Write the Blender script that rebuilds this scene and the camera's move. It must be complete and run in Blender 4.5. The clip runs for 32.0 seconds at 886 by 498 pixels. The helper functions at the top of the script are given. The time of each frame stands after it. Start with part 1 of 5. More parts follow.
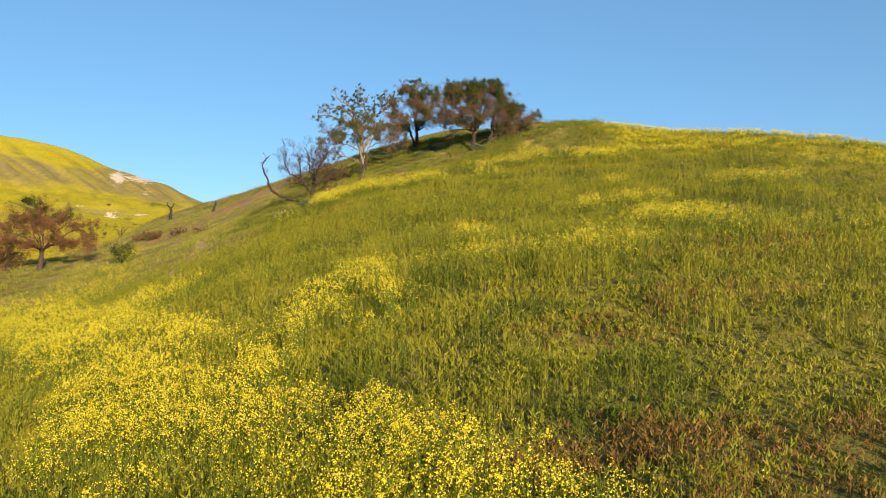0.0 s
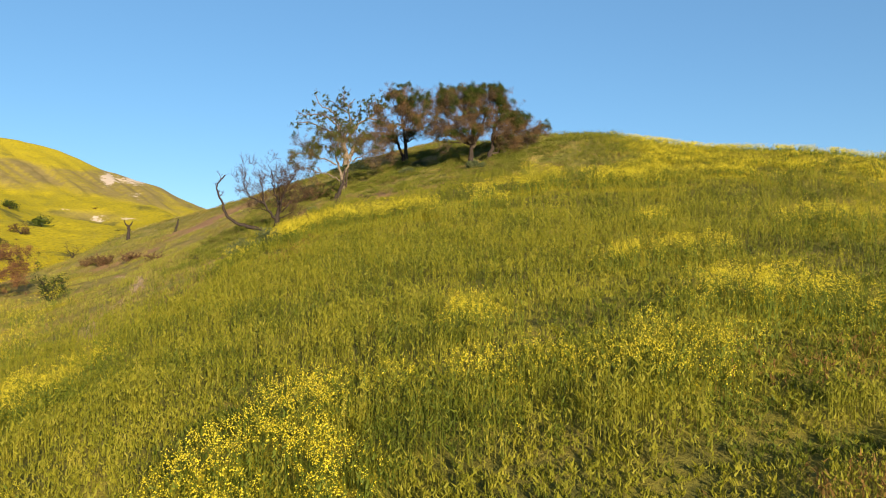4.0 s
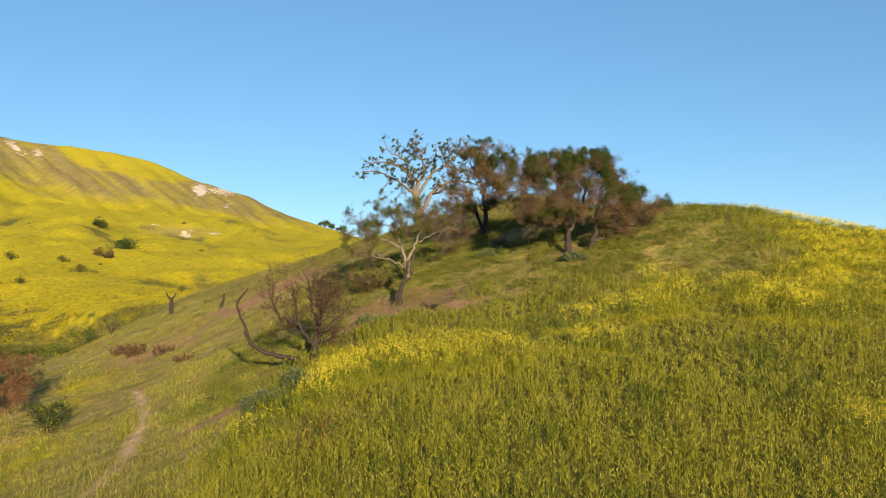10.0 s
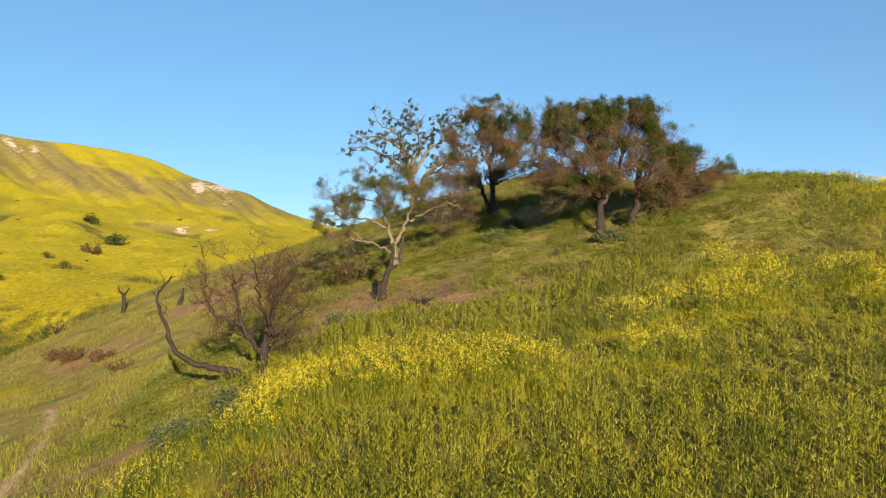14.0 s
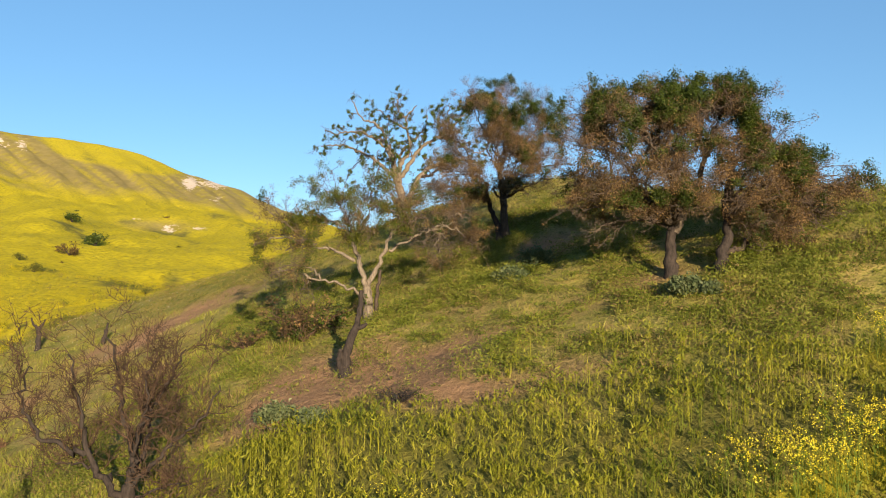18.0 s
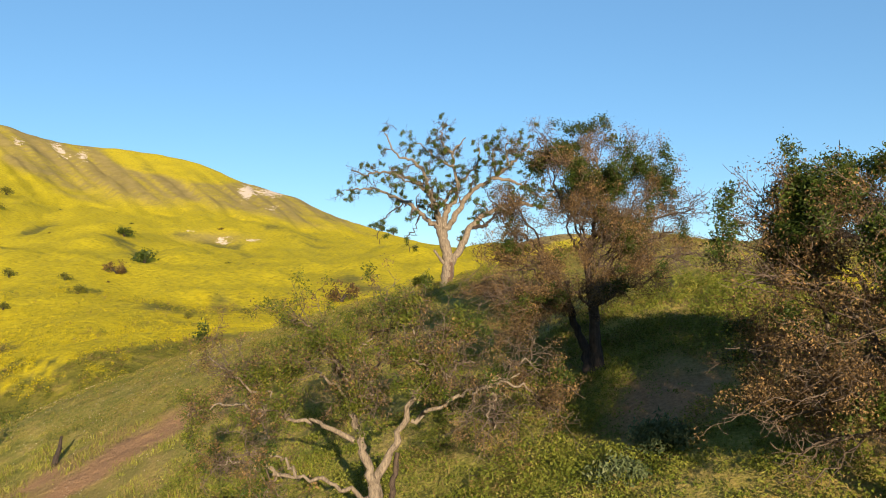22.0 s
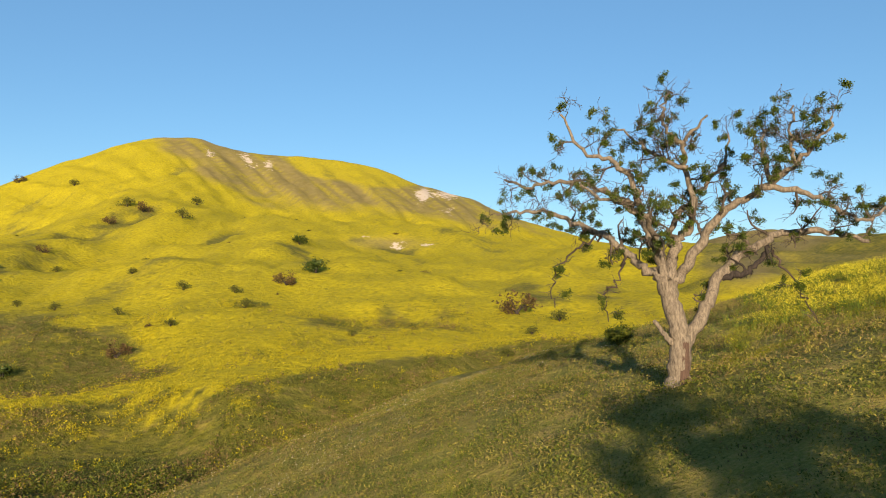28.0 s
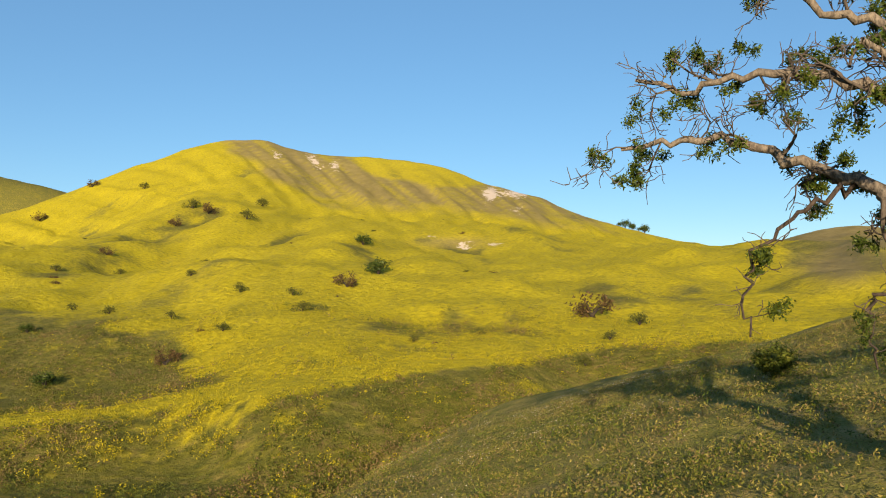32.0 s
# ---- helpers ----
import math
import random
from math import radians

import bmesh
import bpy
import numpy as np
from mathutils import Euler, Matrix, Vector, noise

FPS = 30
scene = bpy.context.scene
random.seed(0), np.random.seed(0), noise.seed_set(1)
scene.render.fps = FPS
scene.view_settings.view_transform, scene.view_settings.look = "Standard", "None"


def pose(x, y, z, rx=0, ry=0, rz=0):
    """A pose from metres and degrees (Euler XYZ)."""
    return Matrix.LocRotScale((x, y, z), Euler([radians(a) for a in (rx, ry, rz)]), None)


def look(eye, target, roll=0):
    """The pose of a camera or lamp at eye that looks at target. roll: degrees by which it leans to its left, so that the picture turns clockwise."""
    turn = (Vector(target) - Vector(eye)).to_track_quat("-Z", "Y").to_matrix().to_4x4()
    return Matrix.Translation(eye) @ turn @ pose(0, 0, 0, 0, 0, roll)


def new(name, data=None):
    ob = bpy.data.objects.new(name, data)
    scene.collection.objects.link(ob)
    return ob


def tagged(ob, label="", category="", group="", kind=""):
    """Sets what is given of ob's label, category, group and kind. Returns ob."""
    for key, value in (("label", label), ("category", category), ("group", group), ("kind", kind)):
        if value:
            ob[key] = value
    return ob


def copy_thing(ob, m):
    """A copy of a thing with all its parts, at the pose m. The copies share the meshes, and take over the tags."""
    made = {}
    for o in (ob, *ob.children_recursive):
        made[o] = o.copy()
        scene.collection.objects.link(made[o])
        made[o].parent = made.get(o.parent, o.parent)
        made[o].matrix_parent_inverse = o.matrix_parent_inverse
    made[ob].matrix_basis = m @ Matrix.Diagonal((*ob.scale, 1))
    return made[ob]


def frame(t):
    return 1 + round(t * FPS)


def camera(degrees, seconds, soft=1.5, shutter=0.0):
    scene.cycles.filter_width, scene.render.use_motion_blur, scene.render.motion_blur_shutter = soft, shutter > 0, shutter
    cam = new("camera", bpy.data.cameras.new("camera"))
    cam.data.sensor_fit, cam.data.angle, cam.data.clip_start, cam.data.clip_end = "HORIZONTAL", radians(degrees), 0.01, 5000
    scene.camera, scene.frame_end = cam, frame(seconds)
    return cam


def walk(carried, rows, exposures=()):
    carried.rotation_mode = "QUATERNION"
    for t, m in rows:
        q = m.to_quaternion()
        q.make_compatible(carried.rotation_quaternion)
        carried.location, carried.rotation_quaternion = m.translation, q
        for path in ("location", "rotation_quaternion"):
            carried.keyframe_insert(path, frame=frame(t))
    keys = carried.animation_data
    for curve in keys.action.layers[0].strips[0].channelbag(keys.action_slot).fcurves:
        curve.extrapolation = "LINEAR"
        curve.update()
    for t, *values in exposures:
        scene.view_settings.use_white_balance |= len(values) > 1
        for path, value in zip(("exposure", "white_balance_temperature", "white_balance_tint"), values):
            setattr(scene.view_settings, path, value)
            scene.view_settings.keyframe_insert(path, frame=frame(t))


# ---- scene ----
cam = camera(54.0, 32.0, soft=1.0)
METRES, EYE, TILT, LEAN, TURN = 120.0, 5.0, 4.0, 0.0, 0.0
ROWS = [
    (0.0, 0.0, 0.0, 0.0, 0.0, 0.0, -0.0),
    (0.5, 0.0004, 0.0157, 0.0006, 0.01, -0.02, -0.01),
    (1.0, 0.001, 0.0309, 0.0022, -0.0, 0.01, -0.02),
    (1.5, 0.0013, 0.0454, 0.0046, -0.03, 0.05, -0.07),
    (2.0, 0.0017, 0.0595, 0.0073, -0.06, 0.07, -0.12),
    (2.5, 0.0021, 0.0733, 0.0107, -0.11, 0.07, -0.13),
    (3.0, 0.0022, 0.087, 0.0145, -0.17, 0.07, -0.17),
    (3.5, 0.0025, 0.1004, 0.0191, -0.23, 0.08, -0.19),
    (4.0, 0.0028, 0.113, 0.0242, -0.3, 0.1, -0.24),
    (4.5, 0.0031, 0.125, 0.0295, -0.39, 0.09, -0.3),
    (6.5, 0.003, 0.1713, 0.0501, -0.68, 0.05, -0.35),
    (7.0, 0.003, 0.1827, 0.0561, -0.71, 0.03, -0.36),
    (7.5, 0.003, 0.194, 0.0626, -0.49, 0.03, -0.3),
    (8.0, 0.0029, 0.2053, 0.0683, 0.83, 0.02, -0.17),
    (8.5, 0.0029, 0.2169, 0.074, 2.18, 0.05, -0.09),
    (9.0, 0.0031, 0.2287, 0.0803, 3.4, 0.07, -0.02),
    (9.5, 0.0031, 0.2406, 0.0864, 4.56, 0.1, 0.07),
    (10.0, 0.003, 0.2522, 0.09, 5.52, 0.14, 0.15),
    (10.5, 0.0026, 0.2639, 0.0901, 5.67, 0.16, 0.16),
    (11.0, 0.0019, 0.276, 0.0891, 5.67, 0.12, 0.16),
    (11.5, 0.001, 0.2889, 0.088, 5.66, 0.11, 0.18),
    (12.0, -0.0, 0.3033, 0.0864, 5.65, 0.14, 0.17),
    (12.5, -0.0013, 0.3186, 0.085, 5.65, 0.12, 0.17),
    (13.0, -0.0027, 0.3342, 0.0834, 5.66, 0.09, 0.19),
    (13.5, -0.004, 0.35, 0.0819, 5.67, 0.08, 0.19),
    (15.5, -0.0088, 0.4147, 0.0826, 5.66, -0.1, 0.23),
    (16.0, -0.0104, 0.4313, 0.0845, 5.59, -0.13, 0.18),
    (16.5, -0.0121, 0.4478, 0.0873, 5.53, -0.16, 0.11),
    (17.0, -0.0138, 0.4643, 0.0902, 5.47, -0.18, 0.09),
    (17.5, -0.0157, 0.4807, 0.0939, 5.41, -0.19, 0.05),
    (18.0, -0.0172, 0.497, 0.098, 5.38, -0.21, 0.04),
    (18.5, -0.0188, 0.5131, 0.1024, 5.34, -0.2, -0.01),
    (19.0, -0.02, 0.5291, 0.1071, 5.32, -0.15, -0.06),
    (19.5, -0.0214, 0.5449, 0.1118, 5.31, -0.12, -0.07),
    (20.0, -0.0228, 0.5609, 0.1164, 5.61, -0.1, -0.03),
    (20.5, -0.0242, 0.577, 0.121, 6.36, -0.1, 0.11),
    (21.0, -0.0257, 0.593, 0.1254, 7.17, -0.01, 0.06),
    (21.5, -0.0275, 0.6089, 0.1303, 8.13, -0.01, 0.22),
    (22.0, -0.0292, 0.6256, 0.1346, 9.15, 0.02, 0.42),
    (22.5, -0.0312, 0.642, 0.1389, 10.72, -0.03, 0.57),
    (23.0, -0.0335, 0.6589, 0.1427, 12.56, -0.05, 0.71),
    (23.5, -0.0361, 0.6758, 0.1462, 14.34, -0.06, 0.91),
    (24.0, -0.0391, 0.6933, 0.1494, 16.12, -0.04, 0.99),
    (24.5, -0.0423, 0.7102, 0.153, 17.91, -0.03, 1.18),
    (25.0, -0.0459, 0.7266, 0.1569, 19.68, 0.01, 1.32),
    (25.5, -0.0499, 0.742, 0.1598, 20.03, 0.02, 1.35),
    (27.5, -0.0693, 0.8075, 0.1565, 20.16, 0.09, 1.3),
    (28.0, -0.0746, 0.8235, 0.1566, 20.85, 0.11, 1.38),
    (28.5, -0.0802, 0.8396, 0.1566, 22.27, 0.15, 1.5),
    (29.0, -0.086, 0.8558, 0.1567, 22.97, 0.18, 1.51),
    (29.5, -0.092, 0.8723, 0.1575, 23.51, 0.19, 1.55),
    (30.0, -0.0982, 0.8887, 0.1567, 23.59, 0.21, 1.57),
    (30.5, -0.1047, 0.905, 0.1557, 24.45, 0.22, 1.71),
    (31.0, -0.1116, 0.9216, 0.1543, 25.33, 0.27, 1.74),
    (31.5, -0.1185, 0.9381, 0.1531, 25.33, 0.29, 1.76),
    (32.0, -0.1255, 0.9552, 0.1518, 25.35, 0.29, 1.8),
]
walk(cam, [(t, pose(0, 0, EYE, TILT, LEAN, TURN) @ pose(METRES * x, METRES * y, METRES * z, 90 + pitch, roll, yaw)) for t, x, y, z, yaw, pitch, roll in ROWS],
     [(t, stops, 7000, 12) for t, stops in ((0.0, 1.30), (10.0, 1.27), (16.0, 1.36), (21.0, 1.37), (24.0, 1.27), (27.0, 1.19), (32.0, 1.14))])

# ---- light ----
SUN_DIR = Vector((0.36, -0.93, 0.185)).normalized()
world = bpy.data.worlds.new("sky")
scene.world = world
world.use_nodes = True
wn = world.node_tree.nodes
sky = wn.new("ShaderNodeTexSky")
sky.sky_type = "NISHITA"
sky.sun_disc = False
sky.sun_elevation = math.asin(SUN_DIR.z)
sky.sun_rotation = math.atan2(SUN_DIR.x, SUN_DIR.y)
sky.altitude = 200
sky.air_density, sky.dust_density, sky.ozone_density = 0.85, 0.15, 2.6
tone = wn.new("ShaderNodeHueSaturation")
tone.inputs["Hue"].default_value = 0.495
tone.inputs["Saturation"].default_value = 1.17
world.node_tree.links.new(sky.outputs[0], tone.inputs["Color"])
haze = wn.new("ShaderNodeMix")
haze.data_type = "RGBA"
haze.inputs[0].default_value = 0.25
haze.inputs[7].default_value = (1.75, 3.15, 5.5, 1)
world.node_tree.links.new(tone.outputs[0], haze.inputs[6])
world.node_tree.links.new(haze.outputs[2], wn["Background"].inputs[0])
wn["Background"].inputs[1].default_value = 0.076
sun_data = bpy.data.lights.new("sun", "SUN")
sun_data.energy, sun_data.angle, sun_data.color = 5.0, radians(0.55), (1.0, 0.84, 0.62)
sun = new("sun", sun_data)
sun.matrix_world = look(SUN_DIR * 300, (0, 0, 0))


# ---- materials ----
def material(name, rough=0.8, spec=0.2):
    m = bpy.data.materials.new(name)
    m.use_nodes = True
    b = m.node_tree.nodes["Principled BSDF"]
    b.inputs["Roughness"].default_value = rough
    b.inputs["Specular IOR Level"].default_value = spec
    return m, m.node_tree, b


def noise_node(tree, scale, detail=4, rough=0.6, vec=None):
    n = tree.nodes.new("ShaderNodeTexNoise")
    n.inputs["Scale"].default_value = scale
    n.inputs["Detail"].default_value = detail
    n.inputs["Roughness"].default_value = rough
    if vec is None:
        g = tree.nodes.new("ShaderNodeNewGeometry")
        vec = g.outputs["Position"]
    tree.links.new(vec, n.inputs["Vector"])
    return n.outputs["Fac"]


def ramp(tree, fac, stops):
    r = tree.nodes.new("ShaderNodeValToRGB")
    e = r.color_ramp.elements
    while len(e) < len(stops):
        e.new(0.5)
    for el, (p, c) in zip(e, stops):
        el.position, el.color = p, (*c, 1)
    tree.links.new(fac, r.inputs[0])
    return r.outputs[0]


def mix(tree, fac, a, b, mode="MIX"):
    n = tree.nodes.new("ShaderNodeMix")
    n.data_type, n.blend_type = "RGBA", mode
    for s, v in ((n.inputs[0], fac), (n.inputs[6], a), (n.inputs[7], b)):
        if isinstance(v, (int, float)):
            s.default_value = v
        elif isinstance(v, tuple):
            s.default_value = (*v, 1)
        else:
            tree.links.new(v, s)
    return n.outputs[2]


def maths(tree, op, a, b=0.0, c=0.0, clamp=False):
    n = tree.nodes.new("ShaderNodeMath")
    n.operation, n.use_clamp = op, clamp
    for s, v in zip(n.inputs, (a, b, c)):
        if isinstance(v, (int, float)):
            s.default_value = v
        else:
            tree.links.new(v, s)
    return n.outputs[0]


def bump(tree, b, height, strength, dist):
    n = tree.nodes.new("ShaderNodeBump")
    n.inputs["Strength"].default_value = strength
    n.inputs["Distance"].default_value = dist
    tree.links.new(height, n.inputs["Height"])
    tree.links.new(n.outputs[0], b.inputs["Normal"])


def attribute(tree, name):
    n = tree.nodes.new("ShaderNodeAttribute")
    n.attribute_name = name
    return n.outputs["Fac"]


def bark_material(name, light, dark, scale=14.0):
    m, t, b = material(name, 0.9, 0.15)
    g = t.nodes.new("ShaderNodeNewGeometry")
    mp = t.nodes.new("ShaderNodeMapping")
    mp.inputs["Scale"].default_value = (1, 1, 0.28)
    t.links.new(g.outputs["Position"], mp.inputs["Vector"])
    fine = noise_node(t, scale, 5, 0.7, mp.outputs[0])
    big = noise_node(t, 1.3, 3)
    c = ramp(t, fine, [(0.32, dark), (0.62, light)])
    c2 = mix(t, big, c, dark)
    c3 = mix(t, 0.45, c, c2)
    t.links.new(c3, b.inputs["Base Color"])
    bump(t, b, fine, 0.9, 0.05)
    return m


def leaf_material(name, stops, rough=0.55, transl=0.35, vary=0.5):
    m, t, b = material(name, rough, 0.12)
    g = t.nodes.new("ShaderNodeNewGeometry")
    patch = noise_node(t, 0.9, 3)
    f = maths(t, "ADD", maths(t, "ADD", maths(t, "MULTIPLY", g.outputs["Random Per Island"], vary), 0.25 - 0.5 * vary), maths(t, "MULTIPLY", maths(t, "SUBTRACT", patch, 0.2), 0.85))
    c = ramp(t, f, stops)
    t.links.new(c, b.inputs["Base Color"])
    tr = t.nodes.new("ShaderNodeBsdfTranslucent")
    t.links.new(c, tr.inputs["Color"])
    mx = t.nodes.new("ShaderNodeMixShader")
    mx.inputs[0].default_value = transl
    t.links.new(b.outputs[0], mx.inputs[1])
    t.links.new(tr.outputs[0], mx.inputs[2])
    t.links.new(mx.outputs[0], t.nodes["Material Output"].inputs[0])
    return m


BARK_PALE = bark_material("pale_oak_bark", (0.232, 0.188, 0.138), (0.06, 0.047, 0.036))
BARK_MID = bark_material("weathered_oak_bark", (0.125, 0.098, 0.072), (0.035, 0.027, 0.021), 9)
BARK_BROWN = bark_material("brown_oak_bark", (0.085, 0.062, 0.046), (0.02, 0.015, 0.012))
BARK_BURNT_SHADED = bark_material("burnt_and_shaded_bark", (0.055, 0.042, 0.035), (0.012, 0.010, 0.009))
TWIG_GREY = bark_material("grey_twigs", (0.145, 0.108, 0.08), (0.05, 0.036, 0.028), 6)
TWIG_RED = bark_material("reddish_dead_twigs", (0.17, 0.085, 0.05), (0.075, 0.04, 0.028), 6)
TWIG_DARK = bark_material("dark_burnt_twigs", (0.105, 0.062, 0.036), (0.034, 0.022, 0.016), 6)
LEAF_GREEN = leaf_material("oak_leaves", [(0.1, (0.025, 0.040, 0.006)), (0.5, (0.062, 0.080, 0.011)), (0.75, (0.115, 0.12, 0.016)), (0.95, (0.21, 0.17, 0.034))], 0.5, 0.2)
LEAF_TUFT = leaf_material("tufted_oak_leaves", [(0.1, (0.014, 0.026, 0.004)), (0.5, (0.040, 0.060, 0.008)), (0.75, (0.08, 0.10, 0.012)), (0.95, (0.17, 0.15, 0.025))], 0.5, 0.15)
LEAF_DARK = leaf_material("dark_oak_leaves", [(0.1, (0.012, 0.022, 0.004)), (0.6, (0.034, 0.054, 0.008)), (0.95, (0.10, 0.105, 0.016))], 0.5, 0.12)
LEAF_DEAD = leaf_material("dead_oak_leaves", [(0.15, (0.028, 0.019, 0.010)), (0.5, (0.088, 0.056, 0.025)), (0.9, (0.29, 0.18, 0.075))], 0.6, 0.15)
GRASS = leaf_material("grass_blades", [(0.15, (0.060, 0.069, 0.006)), (0.4, (0.132, 0.140, 0.012)), (0.62, (0.204, 0.196, 0.017)), (0.9, (0.288, 0.244, 0.034))], 0.6, 0.28, 0.24)
RANK = leaf_material("rank_green_stalks", [(0.15, (0.027, 0.044, 0.004)), (0.5, (0.074, 0.094, 0.009)), (0.9, (0.152, 0.144, 0.016))], 0.6, 0.22, 0.3)
RUST = leaf_material("rusty_dry_stalks", [(0.1, (0.068, 0.038, 0.010)), (0.5, (0.140, 0.080, 0.021)), (0.95, (0.256, 0.164, 0.048))], 0.7, 0.25)
STEM = leaf_material("mustard_stems", [(0.1, (0.043, 0.072, 0.009)), (0.6, (0.098, 0.128, 0.015)), (0.95, (0.178, 0.170, 0.025))], 0.6, 0.25, 0.3)
HERB = leaf_material("short_herbs", [(0.15, (0.050, 0.072, 0.010)), (0.4, (0.113, 0.133, 0.018)), (0.65, (0.180, 0.180, 0.031)), (0.9, (0.279, 0.243, 0.059))], 0.65, 0.24, 0.35)
TURF = leaf_material("short_turf", [(0.15, (0.10, 0.125, 0.016)), (0.4, (0.19, 0.205, 0.028)), (0.65, (0.28, 0.27, 0.045)), (0.9, (0.40, 0.345, 0.085))], 0.65, 0.4)
OLIVE_HERB = leaf_material("olive_herbs", [(0.15, (0.06, 0.07, 0.011)), (0.4, (0.145, 0.14, 0.023)), (0.65, (0.24, 0.20, 0.04)), (0.9, (0.35, 0.27, 0.075))], 0.65, 0.3)
LEAF_RUST = leaf_material("rusty_dead_leaves", [(0.15, (0.05, 0.026, 0.014)), (0.5, (0.12, 0.06, 0.028)), (0.9, (0.25, 0.13, 0.05))], 0.6, 0.15)
TAN = leaf_material("tan_herbs", [(0.15, (0.085, 0.06, 0.024)), (0.5, (0.165, 0.118, 0.043)), (0.9, (0.27, 0.195, 0.08))], 0.7, 0.3)
SEED = leaf_material("seed_heads", [(0.1, (0.107, 0.123, 0.012)), (0.5, (0.193, 0.190, 0.021)), (0.95, (0.303, 0.254, 0.041))], 0.6, 0.3, 0.3)
BLOOM = leaf_material("mustard_sheet", [(0.15, (0.23, 0.195, 0.010)), (0.5, (0.34, 0.28, 0.012)), (0.9, (0.46, 0.375, 0.016))], 0.7, 0.35)
FLOWER = leaf_material("mustard_flowers", [(0.1, (0.45, 0.375, 0.018)), (0.5, (0.60, 0.505, 0.032)), (0.95, (0.72, 0.62, 0.08))], 0.6, 0.35)
SCRUB = leaf_material("far_scrub", [(0.15, (0.035, 0.045, 0.007)), (0.5, (0.10, 0.10, 0.015)), (0.9, (0.21, 0.165, 0.036))], 0.7, 0.3)
BROWN_SCRUB = leaf_material("far_brown_scrub", [(0.15, (0.06, 0.042, 0.018)), (0.5, (0.14, 0.095, 0.036)), (0.9, (0.25, 0.175, 0.065))], 0.7, 0.25)
BANK_GREEN = leaf_material("bank_leaves", [(0.15, (0.028, 0.042, 0.006)), (0.5, (0.085, 0.10, 0.013)), (0.9, (0.19, 0.165, 0.03))], 0.7, 0.3)
FAR_GREEN = leaf_material("far_olive_leaves", [(0.15, (0.03, 0.036, 0.007)), (0.5, (0.075, 0.08, 0.014)), (0.9, (0.15, 0.13, 0.03))], 0.7, 0.2)
FAR_BROWN = leaf_material("far_brown_leaves", [(0.15, (0.03, 0.02, 0.010)), (0.5, (0.08, 0.05, 0.02)), (0.9, (0.16, 0.10, 0.04))], 0.7, 0.2)
SAGE = leaf_material("grey_green_leaves", [(0.1, (0.04, 0.062, 0.024)), (0.6, (0.085, 0.105, 0.046)), (0.95, (0.19, 0.20, 0.095))], 0.6, 0.2)


# ---- terrain ----
def lattice(ix, iy, seed):
    h = (ix.astype(np.int64) * 374761393 + iy.astype(np.int64) * 668265263 + seed * 1442695041) & 0x7FFFFFFF
    h = ((h ^ (h >> 13)) * 1274126177) & 0x7FFFFFFF
    h = h ^ (h >> 16)
    return (h & 0xFFFFF) / float(0xFFFFF)


def wave(x, y, size, seed=0, octaves=3):
    """Smooth value noise in 0..1 with features of that many metres."""
    out, amp, total = 0.0, 1.0, 0.0
    for o in range(octaves):
        u, v = x / size * 2 ** o + 17.3 * o, y / size * 2 ** o - 9.1 * o
        i, j = np.floor(u), np.floor(v)
        a, b = u - i, v - j
        a, b = a * a * (3 - 2 * a), b * b * (3 - 2 * b)
        s = seed + 31 * o
        n = (lattice(i, j, s) * (1 - a) + lattice(i + 1, j, s) * a) * (1 - b) + (lattice(i, j + 1, s) * (1 - a) + lattice(i + 1, j + 1, s) * a) * b
        out, total, amp = out + amp * n, total + amp, amp * 0.5
    return out / total


def curve_at(x, xs, ys):
    """A smooth curve through a few knots."""
    X, Y = np.array(xs, float), np.array(ys, float)
    x = np.clip(x, X[0], X[-1])
    m = np.gradient(Y, X)
    i = np.clip(np.searchsorted(X, x) - 1, 0, len(X) - 2)
    h = X[i + 1] - X[i]
    s = (x - X[i]) / h
    return (1 + 2 * s) * (1 - s) ** 2 * Y[i] + s * (1 - s) ** 2 * h * m[i] + s * s * (3 - 2 * s) * Y[i + 1] + s * s * (s - 1) * h * m[i + 1]


def soft(x, w):
    return w * np.logaddexp(0, x / w)


def smooth01(x, a, b):
    s = np.clip((x - a) / (b - a), 0, 1)
    return s * s * (3 - 2 * s)


def near_hill(x, y):
    crest = curve_at(y, (-40, 0, 30, 55, 75, 95, 120, 150, 190), (-5.82, -5.42, 4.72, 10.29, 16.28, 23.25, 30.55, 33.41, 37.41))
    crest = crest - 0.22 * soft(y - 185, 15)
    fall = curve_at(y, (0, 60, 95, 130, 180, 220), (0.32, 0.34, 0.36, 0.21, 0.24, 0.11))
    edge = curve_at(y, (20, 80, 120, 170), (-7.21, -8.41, -0.63, -9.26))
    side = curve_at(y, (0, 70, 110), (0.07, 0.09, 0.13))
    z = crest + side * 45 * np.tanh(x / 45) - fall * soft(edge - x, 5) - 0.2 * soft(x - 75, 15)
    z = z + 1.3 * np.exp(-((x - 34) / 12) ** 2 - ((y - 80) / 14) ** 2)
    # beyond the crest on the far right flank the hill falls again
    z = z + 1.9 * np.exp(-((x - 14) / 9) ** 2 - ((y - 96) / 9) ** 2)
    # the shoulder breaks off into the ravine
    z = z - 0.6 * soft(curve_at(y, (60, 100, 125, 142, 165, 185, 215), (-90, -60, -47, -42, -43, -47, -58)) - x, 2.5)
    z = z - 0.75 * np.exp(-((x + 7.5) / 6.5) ** 2 - ((y - 91) / 5.5) ** 2)
    return z - 0.42 * soft(y + 0.9 * x - 108, 3) * smooth01(x, 0, 14)


HUB = (-15.0, 113.0, 31.2)


